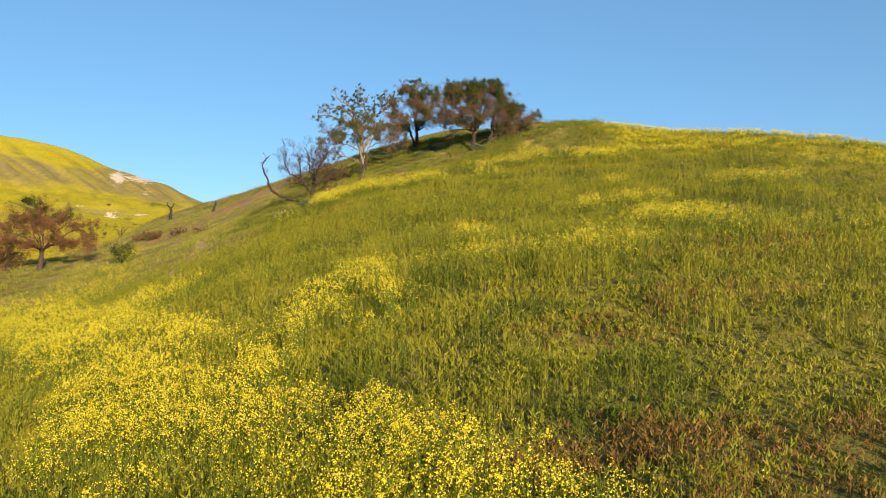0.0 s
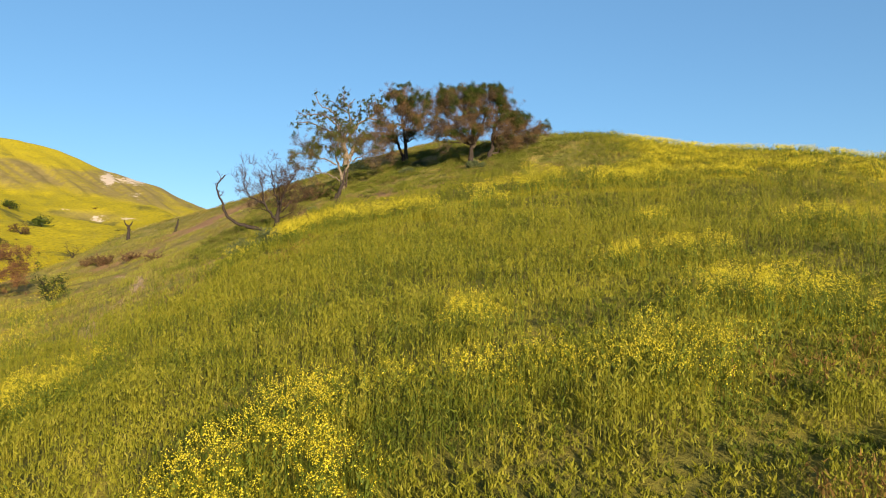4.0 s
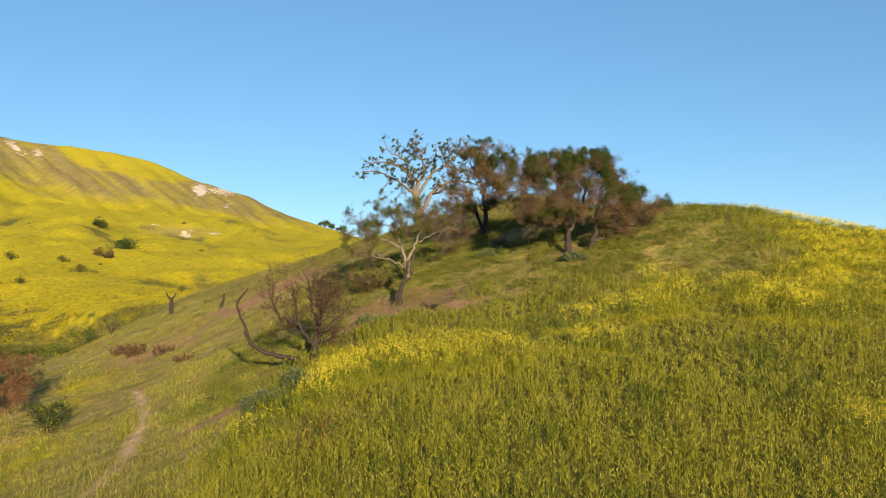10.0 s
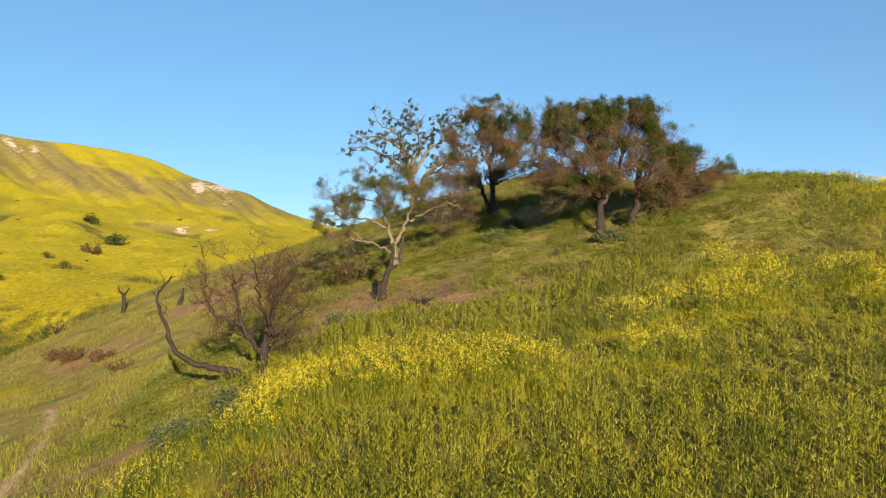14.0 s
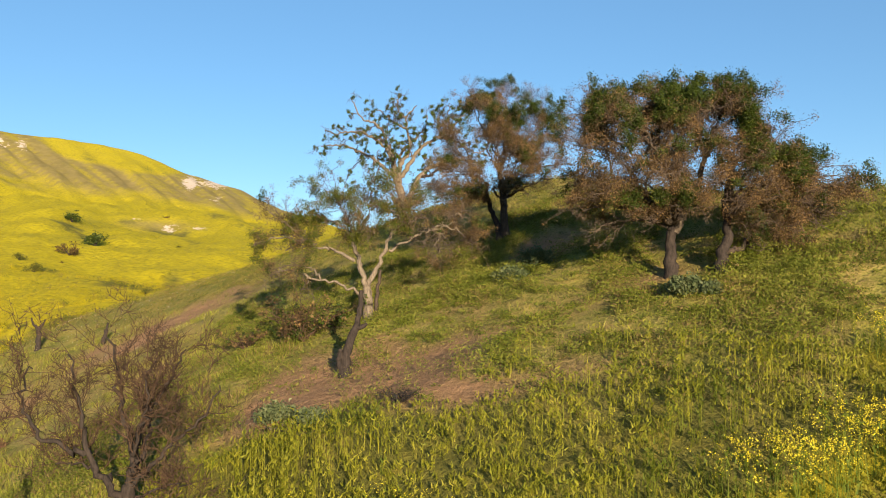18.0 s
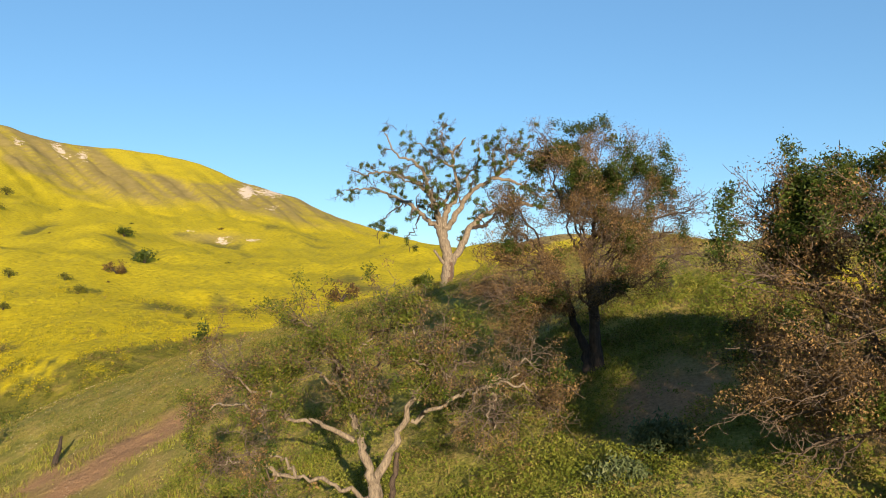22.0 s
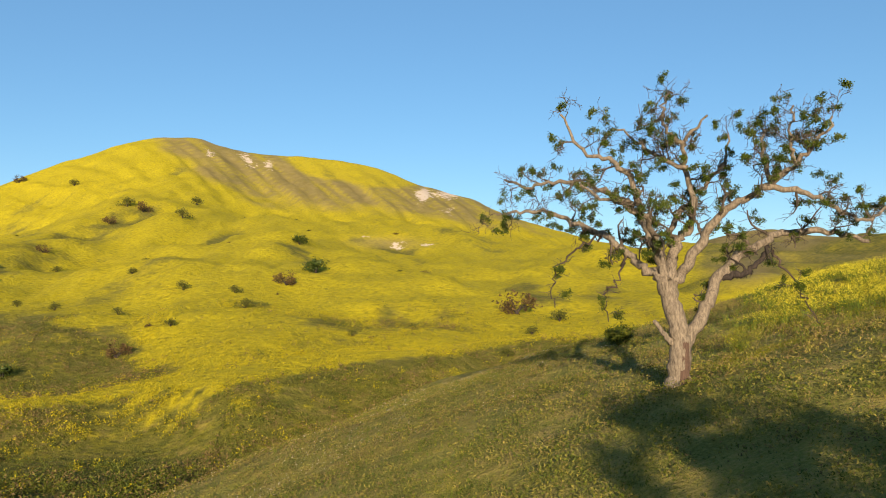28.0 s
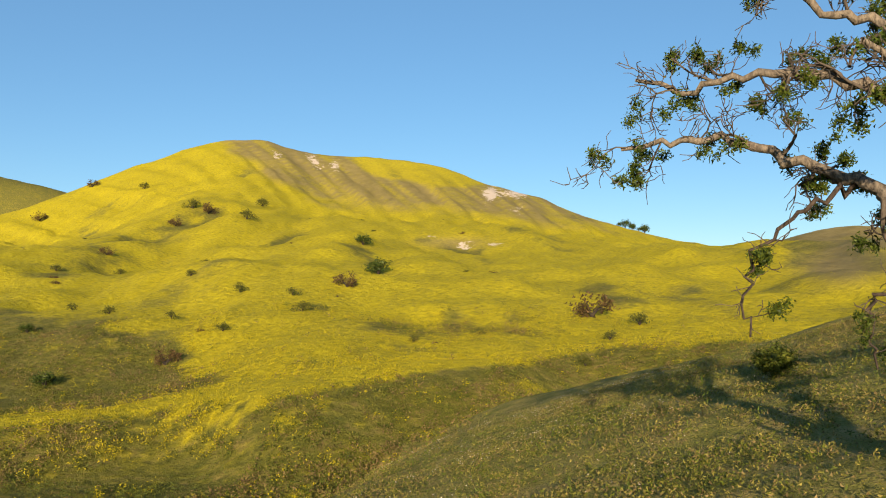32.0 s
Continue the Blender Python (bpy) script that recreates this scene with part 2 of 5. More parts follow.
def fold_noise(x, y):
    """Gullies and ribs that run down the slopes across the valley."""
    u, v = x * 0.88 + y * 0.47, y * 0.88 - x * 0.47
    u = u + 14 * (wave(x, y, 60, 14, 2) - 0.5)
    return wave(u, v * 0.34, 27, 15, 4)


GULLIES = ((49.8, 368, 46.6, 425, 15, 6), (46.6, 425, 41.5, 573, 17, 7), (27.2, 509, 23.4, 482, 7, 3), (28.5, 215, 24, 232, 15, 3.5), (24, 232, 19.5, 214, 14, 3),
           (51, 182, 45, 190, 18, 2.5), (45, 190, 42.5, 212, 10, 2), (50, 262, 47, 250, 8, 2), (35.6, 242, 33.6, 247, 5, 1.5), (30.9, 400, 29.3, 325, 11, 3),
           (15.5, 301, 12.5, 256, 9, 2.5), (33.5, 166, 28, 192, 6, 1.5), (40.4, 219, 42, 228, 6, 1.2), (20.8, 537, 17.5, 470, 8, 3), (38, 430, 34.5, 540, 7, 4))


def gully(x, y):
    """Creases in the far slopes: how deep they are, and how green to tint their shaded sides."""
    depth, green = 0.0, 0.0
    rough = 0.75 + 1.1 * (wave(x, y, 22, 24, 4) - 0.5)
    rough = rough + 0.9 * (wave(x, y, 6, 25, 2) - 0.5)
    for t0, r0, t1, r1, w, d in GULLIES:
        ax, ay = HUB[0] - r0 * math.sin(radians(t0)), HUB[1] + r0 * math.cos(radians(t0))
        bx, by = HUB[0] - r1 * math.sin(radians(t1)), HUB[1] + r1 * math.cos(radians(t1))
        ux, uy = bx - ax, by - ay
        s = np.clip(((x - ax) * ux + (y - ay) * uy) / (ux * ux + uy * uy), 0, 1)
        q = np.hypot(x - ax - s * ux, y - ay - s * uy) / w
        depth, green = depth + 0.3 * d * np.exp(-q * q), np.maximum(green, np.exp(-(q / 1.15) ** 2))
    return depth, np.clip(green * rough * 1.0, 0, 0.85)


def lip_of(turn):
    """How far off the upper edge of the valley's far bank lies, by bearing."""
    return curve_at(turn, (0, 10, 17, 23, 30, 37, 44, 50, 56, 80), (182, 175, 166, 149, 137, 133, 144, 141, 137, 140)) + 2 * np.sin(turn * 0.5)


def far_land(x, y):
    dx, dy = x - HUB[0], y - HUB[1]
    r = np.hypot(dx, dy) + 1e-6
    turn = np.degrees(np.arctan2(-dx, dy))
    # the lip of the valley's far bank, and the slopes behind it
    lip_r = lip_of(turn)
    lip_z = curve_at(turn, (0, 10, 17, 23, 30, 37, 44, 55, 80), (27, 26.6, 25.0, 23.4, 21.8, 19.7, 16.9, 14.9, 12))
    face = lip_z - 0.42 * soft(lip_r - r, 5)
    fold = fold_noise(x, y)
    spur = wave(x * 0.93 + y * 0.37, (y * 0.93 - x * 0.37) * 0.36, 62, 5, 4) - 0.5
    rise = 0.21 * soft(r - lip_r - 62, 14) - 0.09 * soft(r - 330, 30) - 1.6 * np.exp(-((r - lip_r - 32) / 20) ** 2)
    base = np.where(r < lip_r + 1e9, face + rise, 0) + spur * np.clip((r - 150) / 260, 0, 1) * 25 + (fold - 0.5) * 9 * np.clip((r - 130) / 200, 0, 1) - gully(x, y)[0]
    ang = (-40, -15, -8, -3, 0, 3, 6, 9.1, 13.7, 17.3, 19.2, 22.5, 24.7, 28.4, 34.3, 37.9, 40.3, 44.4, 48, 53, 60, 90)
    top = HUB[2] + 1000 * np.tan(np.radians(curve_at(turn, ang, (2.4, 3.0, 4, 4.4, 4.9, 4.5, 3.6, 4.1, 5.2, 6.5, 7.3, 8.2, 9.1, 9.75, 10.15, 10.85, 10.6, 9.1, 7.5, 5.4, 4.2, 3))))
    mid_ang = (-40, 0, 12, 22, 27, 34, 37.4, 41, 43.7, 46.6, 50, 60, 90)
    mid = HUB[2] + 680 * np.tan(np.radians(curve_at(turn, mid_ang, (1, 1.6, 3.2, 5.2, 5.6, 6.0, 6.7, 6.8, 5.8, 4.3, 2.4, 1.5, 1))))
    swell = np.abs(wave(x * 0.55 + y * 0.5, (y * 0.84 - x * 0.2) * 1.1, 85, 26, 2) - 0.5) * 2
    base = base + 6.0 * (0.3 - swell) * smooth01(r - lip_r, 8, 60)
    crease = wave((turn - 0.02 * (r - 700)) * 60, r * 0.10, 34, 9, 5) - 0.5
    a = smooth01(r, 430, 690)
    z = base * (1 - a) + (mid + spur * 14 + (fold - 0.5) * 13) * a
    b = np.clip((r - 700) / 300, 0, 1) ** 1.15
    z = z * (1 - b) + (top + crease * 7 * (1 - b)) * b + crease * 42 * b * (1 - b)
    z = z - 0.35 * soft(r - 1003, 4) * (r < 1300) - 104 * (r >= 1300)
    back = HUB[2] + 1600 * np.tan(np.radians(curve_at(turn, (-40, 20, 40, 46, 49, 52.3, 58, 70, 110), (1, 1, 3, 6.0, 7.0, 7.7, 8.6, 8, 4))))
    c = smooth01(r, 1300, 1600)
    z = z * (1 - c) + back * c
    z = z - 0.3 * soft(r - 1620, 10)
    z = np.maximum(z, 4.0)
    behind = smooth01(np.abs(((turn - 25 + 180) % 360) - 180), 85, 120)
    return z * (1 - behind) + behind * 4


def ground_z(x, y):
    x, y = np.asarray(x, float), np.asarray(y, float)
    valley = curve_at(y, (-60, 0, 60, 95, 130, 200), (-3.98, -0.4, 2.1, 9.56, 11.39, 8.98))
    r = np.hypot(x + 6, y - 70)
    z = 2 * np.logaddexp(near_hill(x, y) / 2, valley / 2)
    far = far_land(x, y) - 60 * (1 - smooth01(r, 60, 110))
    z = 1.6 * np.logaddexp(z / 1.6, far / 1.6)
    rr = np.clip(r / 300, 0, 1)
    bumps = (wave(x, y, 5.5, 2, 3) - 0.5) * 0.7 * (1 - rr) + (wave(x, y, 24, 3, 3) - 0.5) * (0.8 + 3.2 * rr)
    return z + bumps


def mesh_from(name, verts, faces_flat, sizes, mat, parent=None, label="", smooth=False):
    """One mesh object from arrays: vertices (n, 3), corner indices and corners per face."""
    me = bpy.data.meshes.new(name)
    verts = np.asarray(verts, np.float32)
    faces_flat = np.asarray(faces_flat, np.int32)
    sizes = np.asarray(sizes, np.int32)
    me.vertices.add(len(verts))
    me.vertices.foreach_set("co", verts.ravel())
    me.loops.add(len(faces_flat))
    me.loops.foreach_set("vertex_index", faces_flat)
    me.polygons.add(len(sizes))
    me.polygons.foreach_set("loop_start", np.concatenate(([0], np.cumsum(sizes)[:-1])).astype(np.int32))
    me.polygons.foreach_set("use_smooth", np.full(len(sizes), smooth))
    me.update(calc_edges=True)
    me.materials.append(mat)
    ob = new(name, me)
    if parent:
        ob.parent = parent
    if label:
        ob["label"] = label
    return ob


def thing(name, place, label, category, group="", kind=""):
    ob = new(name)
    ob.location = place
    ob.empty_display_size = 0.3
    return tagged(ob, label, category, group, kind)


# ---- fields of the ground cover ----
def spot(x, y, cx, cy, rx, ry, turn=0.0):
    c, s = math.cos(radians(turn)), math.sin(radians(turn))
    dx, dy = x - cx, y - cy
    return np.exp(-(((dx * c + dy * s) / rx) ** 2 + ((dy * c - dx * s) / ry) ** 2))


def path_distance(x, y):
    """Across the foot path, which winds up the valley."""
    px = curve_at(y, (30, 44, 51, 57, 64, 68, 73, 78, 84, 90, 98, 107, 116), (-3, -10.3, -13.6, -16.7, -20, -20.6, -20.5, -21.8, -24.3, -27.3, -32, -37, -44))
    return np.abs(x - px)


def dirt_field(x, y):
    n = wave(x, y, 2.6, 40, 3)
    d = 1.6 * spot(x, y, -7.6, 88.6, 5.6, 3.4, 12) + 0.8 * spot(x, y, -3.5, 84.5, 3.0, 1.3) + 0.8 * spot(x, y, -.8, 100, 2.2, 2.4) + 0.25 * spot(x, y, 3, 92, 3.5, 1.6)
    d = d + 1.0 * spot(x, y, -26.5, 113.8, 6.0, 4.2, 35) + 1.6 * spot(x, y, -15.8, 75.9, 2.2, 0.95, 40) + 0.5 * spot(x, y, -34, 107, 5, 3, 20) + 0.5 * spot(x, y, -11, 92, 3, 3)
    d = np.clip(d * 1.8 + (n - 0.5) * 2.4 - 0.5, 0, 1) * (d > 0.12)
    p = np.clip(1.1 - path_distance(x, y) / 0.55 + (n - 0.5) * 0.9, 0, 1) * smooth01(y, 57, 68) * (y < 93)
    return np.maximum(d, p)


NEAR_PATCHES = ((-3.6, 34.2, 1.7, 4.0, 1.3), (1.7, 45.6, 1.4, 1.8, 1.0), (6.1, 37.6, 1.3, 1.3, 0.8), (2.4, 39.0, 3.5, 1.3, 0.55), (11.7, 44.7, 2.3, 1.9, 0.85), (1.5, 49.5, 1.1, 1.1, 0.7), (12.1, 47.9, 2.6, 1.3, 0.7),
                (18.5, 63.3, 2.6, 1.4, 0.8), (22.0, 61.4, 3.2, 1.6, 0.9), (9.2, 56.3, 1.3, 1.1, 0.9), (12.5, 56.9, 1.7, 1.6, 1.0), (12.3, 64.3, 0.9, 0.9, 0.7), (6.0, 40.7, 1.5, 1.2, 0.5))
BANK_PATCHES = ((-8.0, 78.8, 3.4, 1.8, 1.2), (-3.5, 75.8, 2.7, 1.7, 1.1), (-9.8, 75.2, 1.9, 1.6, 0.95), (-12.4, 71.6, 1.5, 1.3, 0.6), (-0.4, 74.6, 0.8, 0.8, 1.1), (3.8, 75.4, 1.4, 1.8, 0.9), (5.9, 79.8, 1.9, 1.3, 1.0),
                (3.0, 79.4, 1.2, 1.0, 0.9), (8.6, 81.6, 2.2, 1.4, 1.1), (8.3, 84.6, 1.5, 1.5, 0.9), (14.0, 79.8, 2.9, 1.5, 1.2), (16.4, 75.7, 1.5, 1.0, 0.7), (13.5, 77.4, 1.6, 1.2, 0.9), (13.3, 81.9, 2.6, 1.2, 1.1), (1.8, 72.3, 1.2, 0.8, 0.7))
VALLEY_PATCHES = ((-15.5, 50.5, 1.9, 4.0, 1.0), (-33.9, 85.6, 2.0, 3.0, 1.0), (-37.4, 103.0, 2.5, 2.2, 1.0), (-34.7, 96.0, 2.5, 2.2, 1.1), (-30.0, 84.0, 3.5, 4.0, 0.5), (-28.0, 66.0, 6.0, 12.0, 0.75), (-9.5, 136.0, 3.0, 3.0, 0.5))


def mustard_field(x, y):
    n = wave(x, y, 6.0, 11, 3)
    f = wave(x, y, 1.3, 12, 3)
    y = y + 2.4
    m = 2.5 * np.exp(-((x + 8.9 + 0.62 * (y - 28.8)) / (2.7 + 0.9 * smooth01(27 - y, 0, 6))) ** 2) * smooth01(y, 13, 19) * smooth01(74 - y, 0, 8)
    for cx, cy, rx, ry, w in NEAR_PATCHES + BANK_PATCHES + VALLEY_PATCHES:
        m = m + 1.5 * w * np.exp(-((x - cx) / rx) ** 2 - ((y - cy) / ry) ** 2)
    m = m + 0.95 * smooth01(x, 11, 21) * smooth01(y + 0.9 * x, 90, 100) + 1.1 * smooth01(y, 136, 148) * smooth01(x, -15, -5)
    m = m + 0.26 * smooth01(x, 3, 9) * smooth01(y, 34, 40) * smooth01(56 - y, 0, 6) + 0.10 * smooth01(x, 4, 9) * smooth01(y, 50, 60) * smooth01(92 - y, 0, 8) + 0.14 * smooth01(x, -7, -3) * smooth01(y, 26, 32) * smooth01(48 - y, 0, 6)
    return np.clip(m * (0.22 + 1.15 * smooth01(f, 0.36, 0.6)) + (n - 0.5) * 0.2 - 0.10, 0, 1)


def short_field(x, y):
    """Where the cover is grazed and short: under the oaks and on the shoulder behind them."""
    a = smooth01(y + 0.25 * x, 80, 88) * smooth01(20 - x, 2, 12)
    b = smooth01(-x - 12.5, 0, 3) * smooth01(y, 60, 69) * (1 - 0.15 * smooth01(84 - y, 0, 6))
    return np.clip(np.maximum(a, b), 0, 1) * (1 - 0.8 * smooth01(y, 136, 146) * smooth01(x, -14, -5))


# ---- the ground, one sheet to the horizon ----
def build_ground():
    cx, cy = -6.0, 70.0
    fan = np.concatenate((np.arange(-12, 62, 0.26), np.arange(62, 348, 4.0)))
    rings = np.concatenate(([0.01, 0.5], np.arange(1.0, 130, 0.95), 130 * (4600 / 130.0) ** (np.arange(1, 281) / 280.0)))
    th = np.radians(fan)
    rings = np.sort(np.concatenate((rings, np.arange(640, 1100, 4.5))))
    R, T = np.meshgrid(rings, th, indexing="ij")
    X, Y = cx - R * np.sin(T), cy + R * np.cos(T)
    Z = ground_z(X, Y)
    n, m = R.shape
    idx = np.arange(n * m).reshape(n, m)
    a, b = idx[:-1, :], idx[1:, :]
    quads = np.stack((a, b, np.roll(b, -1, 1), np.roll(a, -1, 1)), -1).reshape(-1, 4)
    V = np.stack((X, Y, Z), -1).reshape(-1, 3)
    ob = mesh_from("ground", V, quads[:, ::-1].ravel(), np.full(len(quads), 4), ground_material(), smooth=True)
    x, y = V[:, 0], V[:, 1]
    for name, vals in (("dirt", np.maximum(dirt_field(x, y), 0.45 * short_field(x, y) * smooth01(wave(x, y, 1.9, 41, 3), 0.54, 0.7) * smooth01(116 - y, 0, 8) * smooth01(x, -15, -11) + 0.25 * short_field(x, y) * smooth01(wave(x, y, 2.5, 42, 3), 0.35, 0.6) * smooth01(-x, 11, 15) * smooth01(118 - y, 0, 8))), ("mustard", far_mustard(x, y, V[:, 2])), ("rock", rock_field(x, y, V[:, 2])), ("trodden", np.clip(1.3 - path_distance(x, y) / 0.45, 0, 1) * smooth01(y, 57, 68) * (y < 92)), ("bare", bare_field(x, y, V[:, 2])), ("scrub_shade", scrub_shade_field(x, y, V[:, 2])), ("short", short_field(x, y) * (near_hill(x, y) > V[:, 2] - 3))):
        at = ob.data.attributes.new(name, "FLOAT", "POINT")
        at.data.foreach_set("value", np.asarray(vals, np.float32))
    return tagged(ob, "rolling grassy hillsides with yellow mustard and bare soil", "ground", kind="structure")


def sight(x, y, z):
    """Bearing and elevation of a far place, seen from the hilltop."""
    dx, dy = x - HUB[0], y - HUB[1]
    r = np.hypot(dx, dy) + 1e-6
    return r, np.degrees(np.arctan2(-dx, dy)), np.degrees(np.arctan2(z - HUB[2], r))


def rock_field(x, y, z):
    """Pale rock that shows through on the mountain."""
    r, t, e = sight(x, y, z)
    m = 1.2 * spot(t, e, 22.3, 7.5, 0.42, 0.5, 20) + 0.85 * spot(t, e, 20.5, 7.55, 1.3, 0.36) + 0.8 * spot(t, e, 33.9, 9.6, 0.9, 0.28, 40) + 0.7 * spot(t, e, 32.5, 9.3, 0.35, 0.5)
    m = m + 0.6 * spot(t, e, 36.3, 9.9, 0.4, 0.25) + 0.5 * spot(t, e, 20.5, 6.5, 0.5, 0.3)
    low = 1.0 * spot(t, e, 24.0, 4.1, 0.5, 0.25) + 0.8 * spot(t, e, 26.3, 4.6, 0.4, 0.2) + 0.7 * spot(t, e, 22, 4.2, 0.6, 0.15)
    return np.clip(m * (r > 800) + low * (r > 420) * (r < 800), 0, 1)


def bare_field(x, y, z):
    """Brown, thinly grown upper slopes of the mountain, and the burnt hill at its side."""
    r, t, e = sight(x, y, z)
    n = wave(x, y, 40, 18, 4) - 0.5
    low = curve_at(t, (12, 17, 22, 30.3, 32.3, 35.9, 40.1, 44), (4.6, 5.2, 5.9, 6.3, 6.7, 7.9, 10.5, 13))
    b = smooth01(e - low + n * 1.6, -0.2, 0.9) * smooth01(r, 690, 760)
    cap = smooth01(e - curve_at(t, (20, 21.5, 22.7, 27.6, 30.5, 31.6, 34), (9, 8.3, 8.1, 8.3, 9.0, 9.9, 11.5)) + n * 0.5, -0.1, 0.15)
    rill = wave((t - 1.5 * e) * 60, e * 10, 13, 19, 3)
    b = b * (1 - 0.9 * cap) * (1 - 0.6 * smooth01(rill, 0.46, 0.74))
    other = smooth01(7 - t, 0, 4) * smooth01(r, 300, 500) * smooth01(wave(x, y, 60, 20, 3), 0.3, 0.55)
    return np.clip(b + other + 0.9 * spot(t, e, 24.6, 4.3, 2.2, 0.35) * (r > 420) * (r < 800) + 1.2 * spot(t, e, 0.8, 2.4, 2.0, 0.9) * (r > 250), 0, 1)


def hollow(x, y):
    """Scrubby, half-bare ground in the hollow above the bank's western end."""
    dx, dy = x - HUB[0], y - HUB[1]
    r, turn = np.hypot(dx, dy), np.degrees(np.arctan2(-dx, dy))
    rag = wave(x, y, 18, 27, 4) - 0.5
    far = curve_at(turn, (38, 43, 47, 52, 60), (150, 215, 235, 285, 300))
    return smooth01(turn + 9 * rag, 39, 43) * smooth01(far - r + 60 * rag, -12, 18) * smooth01(r - lip_of(turn), 6, 18) * (0.55 + 0.9 * (wave(x, y, 6, 28, 3) - 0.3))


def scrub_shade_field(x, y, z):
    """Scrubby ground, toned for shade, on the near face of the far bank and in the creases behind it."""
    r, turn, e = sight(x, y, z)
    lip_r = lip_of(turn)
    bank = smooth01(lip_r - r, -2, 3) * (far_land(x, y) > near_hill(x, y)) * smooth01(np.hypot(x + 6, y - 75), 85, 100)
    return np.maximum(np.maximum(bank, gully(x, y)[1]), np.clip(hollow(x, y), 0, 1))


def far_mustard(x, y, z):
    r, turn, e = sight(x, y, z)
    n = wave(x * 0.93 + y * 0.37, (y * 0.93 - x * 0.37) * 0.4, 38, 21, 5) - 0.5
    k = wave(x, y, 9, 22, 3) - 0.5
    lip_r = lip_of(turn)
    bank = smooth01(lip_r - r, -3, 4)
    # fold hollows turn olive, colouring in relief shading the frontal sun leaves weak
    f = 1.0 - 1.6 * np.clip(n - 0.10, 0, 1) - 2.0 * np.clip(0.42 - fold_noise(x, y), 0, 1) - 0.75 * gully(x, y)[1] - 1.2 * bank + 0.5 * np.exp(-((r - lip_r - 3) / 7) ** 2)
    f = f - 0.95 * hollow(x, y) + bank * (0.55 * smooth01(wave(x, y, 3.2, 23, 4), 0.54, 0.7) + 0.75 * spot(turn, lip_r - r, 42, 5, 6, 9) * smooth01(wave(x, y, 3.5, 29, 3), 0.4, 0.6))
    ridge = np.abs(r - 106 - (30.2 - turn) * 2.4)
    f = f + 0.9 * np.exp(-(ridge / 3.0) ** 2) * np.exp(-((turn - 26.5) / 4.5) ** 2)
    f = f - 0.8 * smooth01(6 - turn, 0, 4) * smooth01(r, 250, 400)
    # the rearmost hill lies in shade, rendered here by dropping its yellow
    f = f - 0.9 * (r > 1250)
    f = smooth01(f + 0.7 * k, 0.2, 0.75)
    near = np.hypot(x + 6, y - 75)
    w = smooth01(near, 85, 120) * (far_land(x, y) > near_hill(x, y))
    return np.clip(mustard_field(x, y) * (1 - w) + np.clip(f, 0, 1) * w, 0, 1)


def ground_material():
    m, t, b = material("hillside", 0.95, 0.1)
    mu, di, ro = attribute(t, "mustard"), attribute(t, "dirt"), attribute(t, "rock")
    fine, mid, wide = noise_node(t, 9, 5, 0.7), noise_node(t, 0.55, 4), noise_node(t, 0.06, 4)
    green = ramp(t, mid, [(0.25, (0.06, 0.066, 0.010)), (0.5, (0.125, 0.118, 0.02)), (0.75, (0.21, 0.16, 0.045))])
    green = mix(t, maths(t, "MULTIPLY", wide, 0.5), green, (0.14, 0.125, 0.04))
    scrub = ramp(t, noise_node(t, 0.35, 6, 0.7), [(0.3, (0.045, 0.054, 0.009)), (0.5, (0.11, 0.105, 0.017)), (0.7, (0.18, 0.135, 0.04))])
    # scrub colour that also carries the shade of deep bank growth and creases
    green = mix(t, maths(t, "MULTIPLY", attribute(t, "scrub_shade"), 0.9), green, scrub)
    turf = ramp(t, maths(t, "ADD", maths(t, "MULTIPLY", fine, 0.5), maths(t, "MULTIPLY", mid, 0.5)), [(0.36, (0.10, 0.105, 0.019)), (0.48, (0.185, 0.175, 0.038)), (0.6, (0.29, 0.22, 0.08))])
    green = mix(t, attribute(t, "short"), green, turf)
    yellow = ramp(t, maths(t, "ADD", maths(t, "MULTIPLY", fine, 0.35), maths(t, "MULTIPLY", mid, 0.65)), [(0.36, (0.225, 0.19, 0.012)), (0.46, (0.31, 0.258, 0.012)), (0.62, (0.41, 0.335, 0.014))])
    edge = maths(t, "ADD", mu, maths(t, "ADD", maths(t, "MULTIPLY", maths(t, "SUBTRACT", mid, 0.5), 0.8), maths(t, "MULTIPLY", maths(t, "SUBTRACT", noise_node(t, 0.1, 5), 0.5), 0.9)))
    cover = mix(t, maths(t, "SMOOTH_MIN", maths(t, "MAXIMUM", edge, 0.0), 1.0, 0.1, True), green, yellow)
    cover = mix(t, maths(t, "MULTIPLY", attribute(t, "bare"), 0.9), cover, ramp(t, noise_node(t, 0.12, 5), [(0.3, (0.15, 0.118, 0.045)), (0.7, (0.225, 0.175, 0.075))]))
    soil = ramp(t, fine, [(0.3, (0.19, 0.105, 0.052)), (0.7, (0.35, 0.21, 0.115))])
    c = mix(t, di, cover, soil)
    c = mix(t, attribute(t, "trodden"), c, ramp(t, fine, [(0.3, (0.34, 0.235, 0.13)), (0.7, (0.52, 0.38, 0.22))]))
    crag = noise_node(t, 0.17, 6, 0.75)
    bits = maths(t, "ADD", ro, maths(t, "MULTIPLY", maths(t, "SUBTRACT", crag, 0.5), 3.2))
    bits = maths(t, "MULTIPLY", maths(t, "SUBTRACT", bits, 0.52), 6.0, 0, True)
    c = mix(t, maths(t, "MULTIPLY", bits, maths(t, "GREATER_THAN", ro, 0.06)), c, (0.52, 0.43, 0.34))
    t.links.new(c, b.inputs["Base Color"])
    bump(t, b, maths(t, "ADD", fine, maths(t, "MULTIPLY", mid, 5.0)), 0.7, 0.3)
    return m


build_ground()


